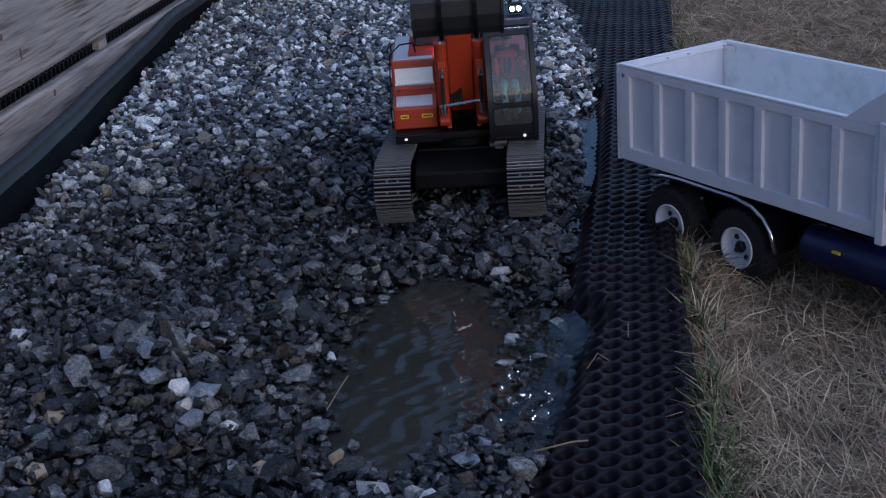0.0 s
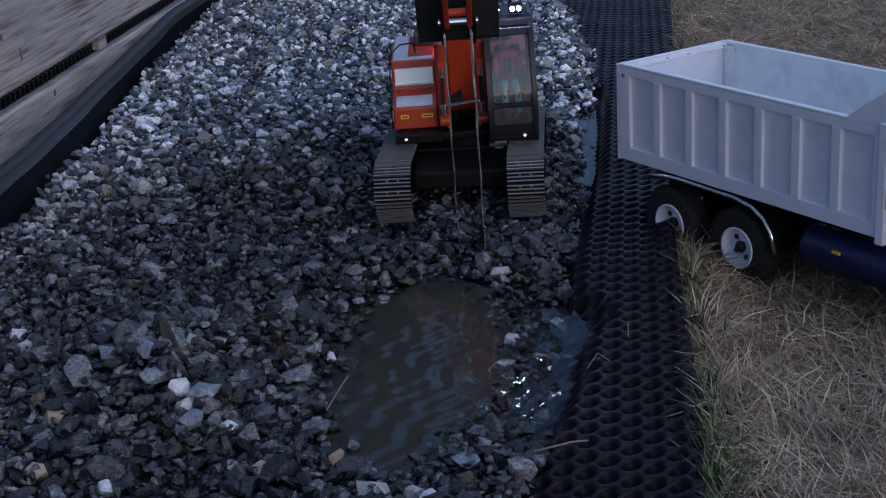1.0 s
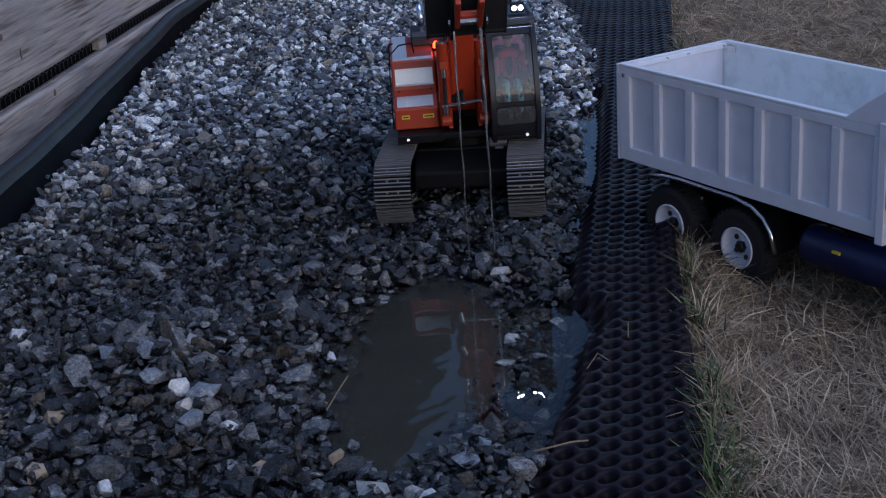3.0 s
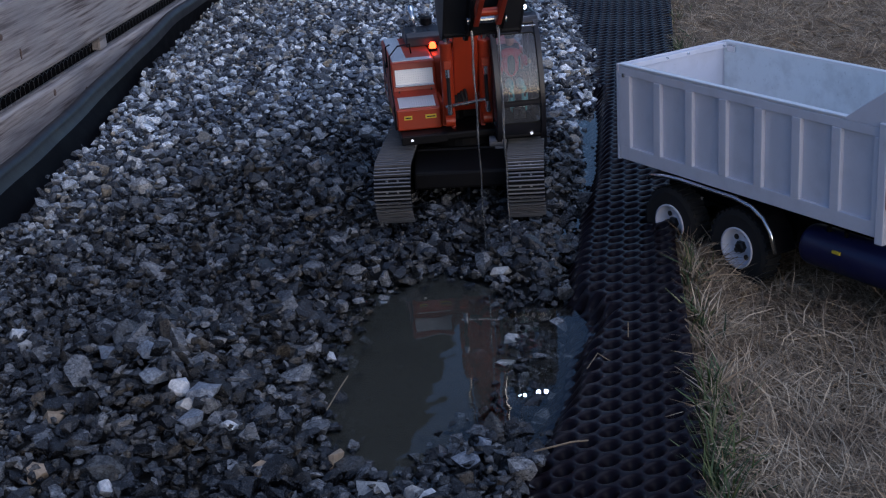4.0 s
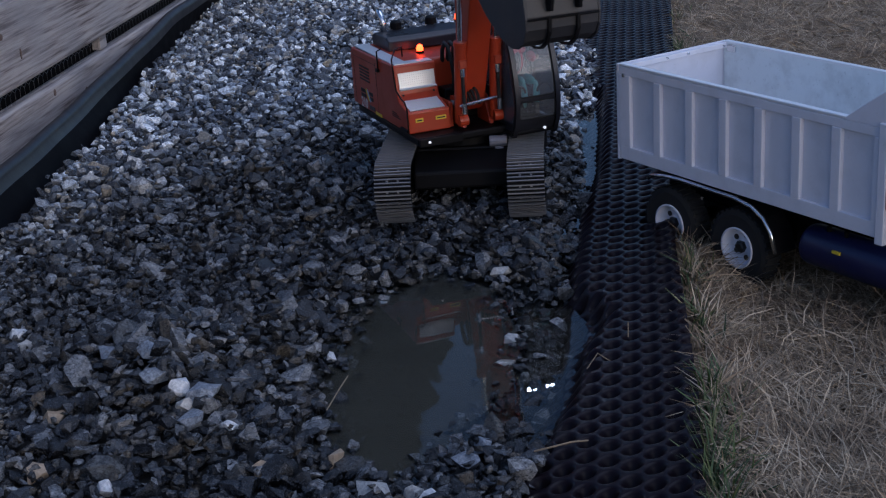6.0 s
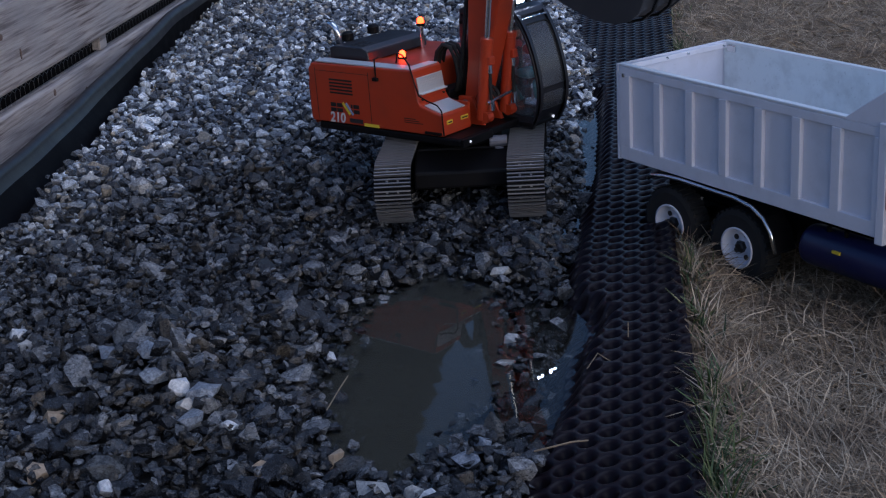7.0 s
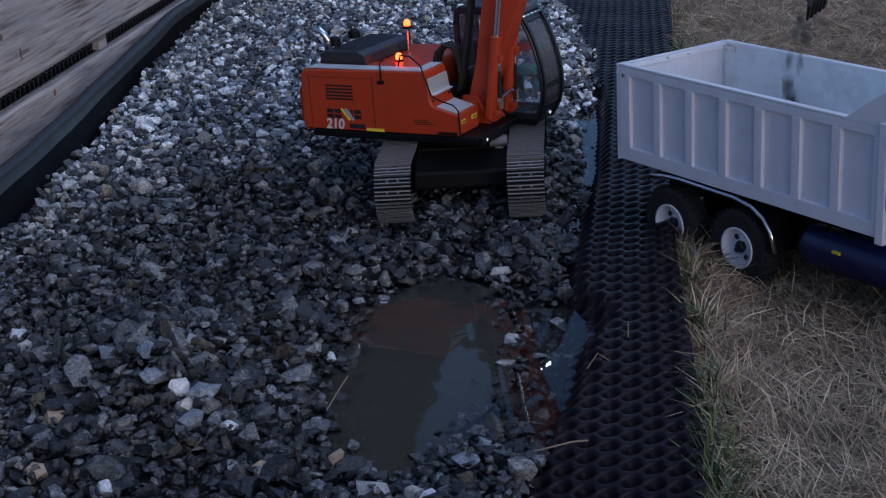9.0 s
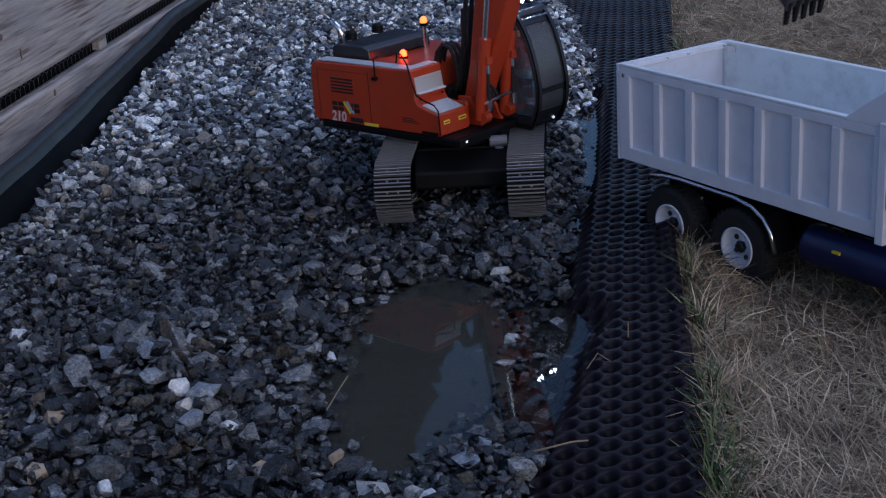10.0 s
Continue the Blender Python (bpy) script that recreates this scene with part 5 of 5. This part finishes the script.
    for y0 in (0.006, w - 0.044):
        tank = part("air_tank", lathe([(0.012, 0.0), (0.020, 0.003), (0.0215, 0.008), (0.0215, 0.148), (0.020, 0.153), (0.012, 0.156)], 32), M_BLUE, t, "dark blue cylindrical side tank", True, at=pose(0.268, y0 + 0.019, 0.066))
        part("tank_sticker", box(0.048, 0.058, -0.0222, -0.0200, 0.0065, 0.0095, 0), M_YELLOW, tank)
        for x in (0.03, 0.052, 0.12):
            part("tank_bolt", rod((x, -0.006, 0.0205), (x, -0.006, 0.026), 0.0026, n=8), M_BLACK, tank)
    part("side_box", box(0.405, 0.47, 0.004, 0.05, 0.045, 0.10, 0.003), M_BLACK, t)
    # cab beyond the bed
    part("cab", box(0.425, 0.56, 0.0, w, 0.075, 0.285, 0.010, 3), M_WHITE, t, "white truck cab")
    part("marker_lamp", box(ln + 0.0045, ln + 0.0090, -0.002, 0.004, z0 + 0.03, z0 + 0.075, 0.001), M_TAILRED, t)
    for x in (0.50,):
        wheel(x, 0.0150, -1)
        wheel(x, w - 0.0150, 1)
    return t


build_truck()


# ---- single stones and stalks ----
def build_stone(x, y, size, flat, seed, material, label, dz=0.0):
    tv, tf = craggy_template(seed)
    bm = bmesh.new()
    vs = [bm.verts.new(Vector((v[0] * 1.15, v[1] * 0.95, v[2] * flat)) * size) for v in tv]
    for f in tf:
        bm.faces.new([vs[i] for i in f])
    ob = new("stone", mesh_of("stone", bm, material))
    ob.matrix_basis = pose(x, y, float(gravel_z(x, y)) + dz, 0, 0, seed * 37)
    return tagged(ob, label, "stone", "loose single stones")


def pale_stone(name, a, b):
    m = mat(name, a, 0.6)
    vec = place(m)
    link(m, ramp(m, noise_of(m, vec, 300, 8, 0.75), [(0.38, a), (0.62, b)]), bsdf(m).inputs["Base Color"])
    bump(m, noise_of(m, vec, 500, 5), 0.5, 0.0015)
    return m


M_QUARTZ = pale_stone("white_quartz", (0.40, 0.41, 0.42), (0.78, 0.78, 0.77))
M_PALE = pale_stone("pale_grey_stone", (0.24, 0.235, 0.22), (0.52, 0.51, 0.48))
M_GREYROCK = pale_stone("blue_grey_rock", (0.07, 0.08, 0.10), (0.30, 0.33, 0.37))
M_WETROCK = pale_stone("wet_dark_rock", (0.03, 0.03, 0.032), (0.09, 0.085, 0.08))
M_TAN = pale_stone("tan_stone", (0.26, 0.19, 0.12), (0.38, 0.30, 0.21))
for x, y, s, fl, sd, mt, lb, dz in (
        (-0.284, -0.692, 0.0115, 0.8, 3, M_QUARTZ, "white quartz stone lying on dark gravel", 0.006),
        (-0.275, -0.716, 0.0085, 0.7, 5, M_PALE, "pale grey stone lying on gravel", 0.006),
        (-0.108, -0.857, 0.0165, 0.7, 8, M_PALE, "large rounded pale stone at the water's edge", 0.006),
        (-0.033, -0.818, 0.012, 0.7, 9, M_GREYROCK, "bluish grey stone at the water's edge", 0.006),
        (-0.262, -0.704, 0.016, 0.75, 11, M_GREYROCK, "large blue-grey rock on the gravel heap", 0.006),
        (-0.266, -0.736, 0.013, 0.8, 12, M_GREYROCK, "blue-grey rock on the gravel heap", 0.006),
        (-0.309, -0.674, 0.014, 0.6, 14, M_GREYROCK, "blue-grey rock on the gravel heap", 0.006),
        (-0.367, -0.615, 0.015, 0.7, 17, M_GREYROCK, "blue-grey rock on the gravel heap", 0.006),
        (-0.285, -0.597, 0.014, 0.75, 21, M_GREYROCK, "blue-grey rock on the gravel heap", 0.006),
        (-0.321, -0.631, 0.012, 0.8, 23, M_GREYROCK, "blue-grey rock on the gravel heap", 0.006),
        (-0.492, -0.467, 0.011, 0.7, 19, M_QUARTZ, "whitish stone lying on gravel", 0.006),
        (-0.476, -0.503, 0.0095, 0.7, 20, M_PALE, "pale grey stone lying on gravel", 0.006),
        (-0.140, -0.786, 0.0115, 0.8, 26, M_TAN, "brownish stone at the water's edge", 0.006),
        (0.025, -0.500, 0.011, 0.45, 27, M_PALE, "pale stone lying in shallow water", 0.006),
        (0.015, -0.560, 0.011, 0.5, 29, M_PALE, "pale stone lying in shallow water", 0.006),
        (-0.019, -0.788, 0.011, 0.7, 31, M_GREYROCK, "grey stone at the water's edge", 0.006),
        (-0.113, -0.362, 0.006, 0.7, 33, M_QUARTZ, "small white stone beside the hole", 0.006),
        (0.023, -0.332, 0.011, 0.6, 34, M_PALE, "pale flat stone on gravel", 0.006),
        (-0.387, -0.809, 0.011, 0.8, 41, M_TAN, "tan stone lying on gravel", 0.006),
        (-0.196, -0.824, 0.0105, 0.8, 43, M_TAN, "tan stone lying on gravel", 0.006),
        (-0.398, -0.702, 0.0115, 0.8, 47, M_TAN, "brownish stone lying on gravel", 0.006),
        (-0.537, 0.085, 0.0135, 0.6, 49, M_PALE, "pale flat stone on gravel", 0.006),
        (-0.350, 0.150, 0.01, 0.7, 51, M_QUARTZ, "whitish stone lying on gravel", 0.006),
        (-0.234, -0.750, 0.008, 0.7, 53, M_QUARTZ, "whitish stone lying on gravel", 0.006),
        (-0.326, -0.831, 0.0085, 0.9, 55, M_QUARTZ, "whitish stone lying on gravel", 0.006),
        (-0.073, -0.886, 0.0095, 0.8, 57, M_PALE, "pale stone lying on gravel", 0.006),
        (-0.064, -0.905, 0.0085, 0.8, 59, M_QUARTZ, "whitish stone lying on gravel", 0.006),
        (-0.161, -0.522, 0.007, 0.8, 61, M_QUARTZ, "small white stone beside the hole", 0.006)):
    build_stone(x, y, s, fl, sd, mt, lb, dz)


def stalk(points, r, label):
    ob = new("dry_stalk", mesh_of("dry_stalk", tube(points, r, 5), M_STEM))
    tagged(ob, label, "dry stalk", "fallen stalks")


stalk([(0.024, -0.822, 0.002), (0.040, -0.824, 0.006), (0.056, -0.818, 0.006), (0.070, -0.806, 0.000)], 0.0008, "thin bent dry stalk across the membrane edge")
stalk([(0.088, -0.640, -0.010), (0.100, -0.628, 0.000), (0.112, -0.632, -0.008)], 0.0006, "thin dry stalk on the black membrane")
stalk([(0.135, -0.585, -0.004), (0.136, -0.580, 0.010)], 0.0006, "short dry stalk stuck in the membrane")
stalk([(-0.150, -0.735, 0.012), (-0.140, -0.70, 0.016), (-0.135, -0.66, 0.010)], 0.0006, "thin dry stalk on the gravel")


# ---- what moves ----
def at(t, keys):
    """Smooth value between keyed times."""
    for (t0, a), (t1, b) in zip(keys, keys[1:]):
        if t <= t1:
            s = min(max((t - t0) / (t1 - t0), 0), 1)
            return a + (b - a) * s
    return keys[-1][1]


SWING = [(0, -0.9), (1.0, -0.8), (1.5, -0.5), (2.5, -0.4), (3.2, 2.0), (4.0, 5.2), (4.5, 8.0), (5.0, 10.0), (5.5, 12.2), (5.7, 14.2), (6.0, 20.0), (6.4, 31.0), (6.8, 42.7), (7.0, 49.0), (7.2, 56.5),
         (7.35, 60.2), (7.5, 60.8), (9.55, 60.8), (9.8, 54.0), (10.0, 46.5)]
# forward lean of the dipper arm, degrees
LEAN = [(0, 37), (0.3, 14), (0.6, 0), (0.9, -7), (1.2, -8), (2.7, -8), (3.8, -8), (4.5, -8), (5.0, -4), (5.5, 2), (5.7, 2), (6.2, -2), (6.8, -5), (7.2, -1), (7.5, 3), (7.8, 11), (8.0, 13), (8.2, 11), (8.4, 14), (8.7, 20),
        (8.9, 25), (9.1, 23), (9.3, 22), (9.6, 26), (9.8, 30), (10.0, 36)]
# degrees by which the boom sinks from its highest place
DROP = [(0, 0), (0.5, 0), (1.0, 3.0), (4.5, 3.0), (5.0, 1.5), (5.5, 0.5), (5.7, 0.5), (6.8, -0.6), (7.0, -1.0), (7.2, -0.5), (7.5, 3.0), (7.8, 4.5), (10.0, 4.5)]
# turn of the bucket; negative tips it out
CURL = [(0, -4), (0.3, 12), (0.6, 30), (0.9, 64), (1.1, 75), (2.7, 75), (3.8, 74), (4.5, 70), (5.0, 46), (5.5, 25), (5.7, 22), (6.8, 16), (7.5, 8), (7.8, -18), (8.0, -36), (8.2, -55), (8.4, -66), (8.7, -76), (8.9, -85), (9.1, -104),
        (9.3, -116), (9.6, -110), (9.8, -102), (10.0, -94)]
TICKS = [i / 10 for i in range(0, 101)]


def pin_at(t):
    a = radians(at(t, LEAN))
    return tip_at(t) + Vector((0, -ARM * math.sin(a), -ARM * math.cos(a)))


def upper_at(t):
    return pose(0, 0, 0, 0, 0, at(t, SWING))


def bucket_at(t):
    p = pin_at(t)
    return pose(p.x, p.y, p.z, at(t, CURL))


def drop_at(t):
    return at(t, DROP)


def boom_at(t):
    """The boom turns about its foot pin."""
    return pose(0, -0.024, 0.112, drop_at(t)) @ pose(0, 0.024, -0.112)


def tip_at(t):
    return boom_at(t) @ Vector((0, -BOOM_TIP[0], BOOM_TIP[1]))


def build_load():
    """Loose stones that ride in the bucket and fall into the truck."""
    rng = random.Random(21)
    made = []
    for k in range(86):
        tv, tf = ROCKS[rng.randrange(len(ROCKS))]
        s = rng.uniform(0.0035, 0.0095)
        bm = bmesh.new()
        vs = [bm.verts.new(Vector((v[0] * 1.2, v[1], v[2] * 0.75)) * s) for v in tv]
        for f in tf:
            bm.faces.new([vs[i] for i in f])
        ob = new("falling_stone", mesh_of("falling_stone", bm, M_WETROCK))
        tagged(ob, "dark wet stone tipped from the bucket", "stone", "stones tipped from the bucket")
        made.append((ob, 8.34 + 0.63 * (k / 86) ** 1.05, Vector((rng.uniform(-0.032, 0.032), rng.uniform(-0.045, 0.045), rng.uniform(-0.082, -0.055))), rng.uniform(0, 360), rng.uniform(-0.25, 0.25)))
    for k in range(16):
        bm = bmesh.new()
        bmesh.ops.create_icosphere(bm, subdivisions=2, radius=1, matrix=Matrix.Diagonal((0.0026, 0.0026, rng.uniform(0.006, 0.013), 1)))
        for v in bm.verts:
            v.co *= 1 + 0.25 * noise.noise(v.co * 300 + Vector((k * 3.1, 0, 0)))
        ob = new("water_drop", mesh_of("water_drop", bm, M_SPLASH, True))
        tagged(ob, "clear water drop poured from the bucket", "water drop", "drops poured from the bucket")
        made.append((ob, 8.22 + 0.68 * k / 16, Vector((rng.uniform(-0.036, 0.036), rng.uniform(-0.04, 0.04), rng.uniform(-0.080, -0.060))), 0.0, rng.uniform(-0.3, 0.3)))
    return made


def build_streams():
    made = []
    rng = random.Random(4)
    for x, r in ((-0.0165, 0.0011), (0.0135, 0.0015)):
        bm = bmesh.new()
        n, k = 26, 8
        rings = []
        for i in range(n):
            s = i / (n - 1)
            rr = r * (1.25 - 0.55 * s) * (1 + 0.28 * math.sin(i * 1.9 + x * 90))
            cx, cy = 0.0005 * math.sin(i * 0.9), 0.0004 * math.cos(i * 1.3)
            rings.append([bm.verts.new((cx + rr * math.cos(2 * math.pi * j / k + i * 0.5), cy + rr * 0.8 * math.sin(2 * math.pi * j / k + i * 0.5), 0.262 - 0.272 * s)) for j in range(k)])
        for a, b in zip(rings, rings[1:]):
            for j in range(k):
                bm.faces.new((a[j], a[(j + 1) % k], b[(j + 1) % k], b[j]))
        ob = new("water_stream", mesh_of("water_stream", bm, M_SPLASH, True))
        tagged(ob, "thin stream of water draining from the bucket", "water stream", "streams of draining water")
        made.append((ob, x))
    return made


LOAD = build_load()
STREAMS = build_streams()


def fall_rows(out_at, start, spin, side):
    rows = []
    for t in TICKS:
        if t <= out_at:
            s = min(max((t - out_at + 0.35) / 0.35, 0), 1)
            p = upper_at(t) @ bucket_at(t) @ start.lerp(Vector((start.x, 0.080, -0.068)), s * s)
            lift = 0
        else:
            p0 = upper_at(out_at) @ bucket_at(out_at) @ Vector((start.x, 0.080, -0.068))
            d = t - out_at
            p = p0 + Vector((0.05 * side - 0.10 * d, 0.06 * side - 0.14 * d, -0.5 * 9.81 * d * d - 0.25 * d))
            p.z = max(p.z, 0.084)
            if p.z < 0.09:
                p = Vector((p0.x + 0.010 * side - 0.010, p0.y + 0.014 * side - 0.02, p.z))
        rows.append((t, Matrix.Translation(p) @ pose(0, 0, 0, spin, spin * 0.5, min(max(t - out_at, 0), 0.25) * 240)))
    return rows


def stream_rows(x):
    rows = []
    for t in TICKS:
        p = upper_at(t) @ Vector((x, pin_at(t).y - 0.012, 0))
        z = at(t, [(0, 0.33), (0.1, 0.24), (0.2, 0.12), (0.3, 0.02), (0.4, 0.0), (5.1, 0.0), (5.3, -0.16), (5.5, -0.40), (10.0, -0.40)])
        rows.append((t, pose(p.x, p.y, z)))
    return rows


# drift of the ruffled water surface along y
DRIFT = [(0, 0.0), (0.5, -0.07), (1.0, -0.16), (1.5, -0.30), (2.0, -0.42), (2.7, -0.56), (3.8, -0.72), (5.0, -0.86), (6.5, -0.98), (10.0, -1.02)]


def motions():
    walk(WATER_OB, [(t, pose(0, at(t, DRIFT), WATER_Z)) for t in TICKS])
    walk(UPPER, [(t, upper_at(t)) for t in TICKS])
    walk(BOOM_OB, [(t, boom_at(t)) for t in TICKS])
    walk(ARM_OB, [(t, Matrix.Translation(tip_at(t)) @ pose(0, 0, 0, -at(t, LEAN))) for t in TICKS])
    walk(BUCKET_OB, [(t, bucket_at(t)) for t in TICKS])
    for ob, out_at, start, spin, side in LOAD:
        walk(ob, fall_rows(out_at, start, spin, side))
    for ob, x in STREAMS:
        walk(ob, stream_rows(x))


motions()
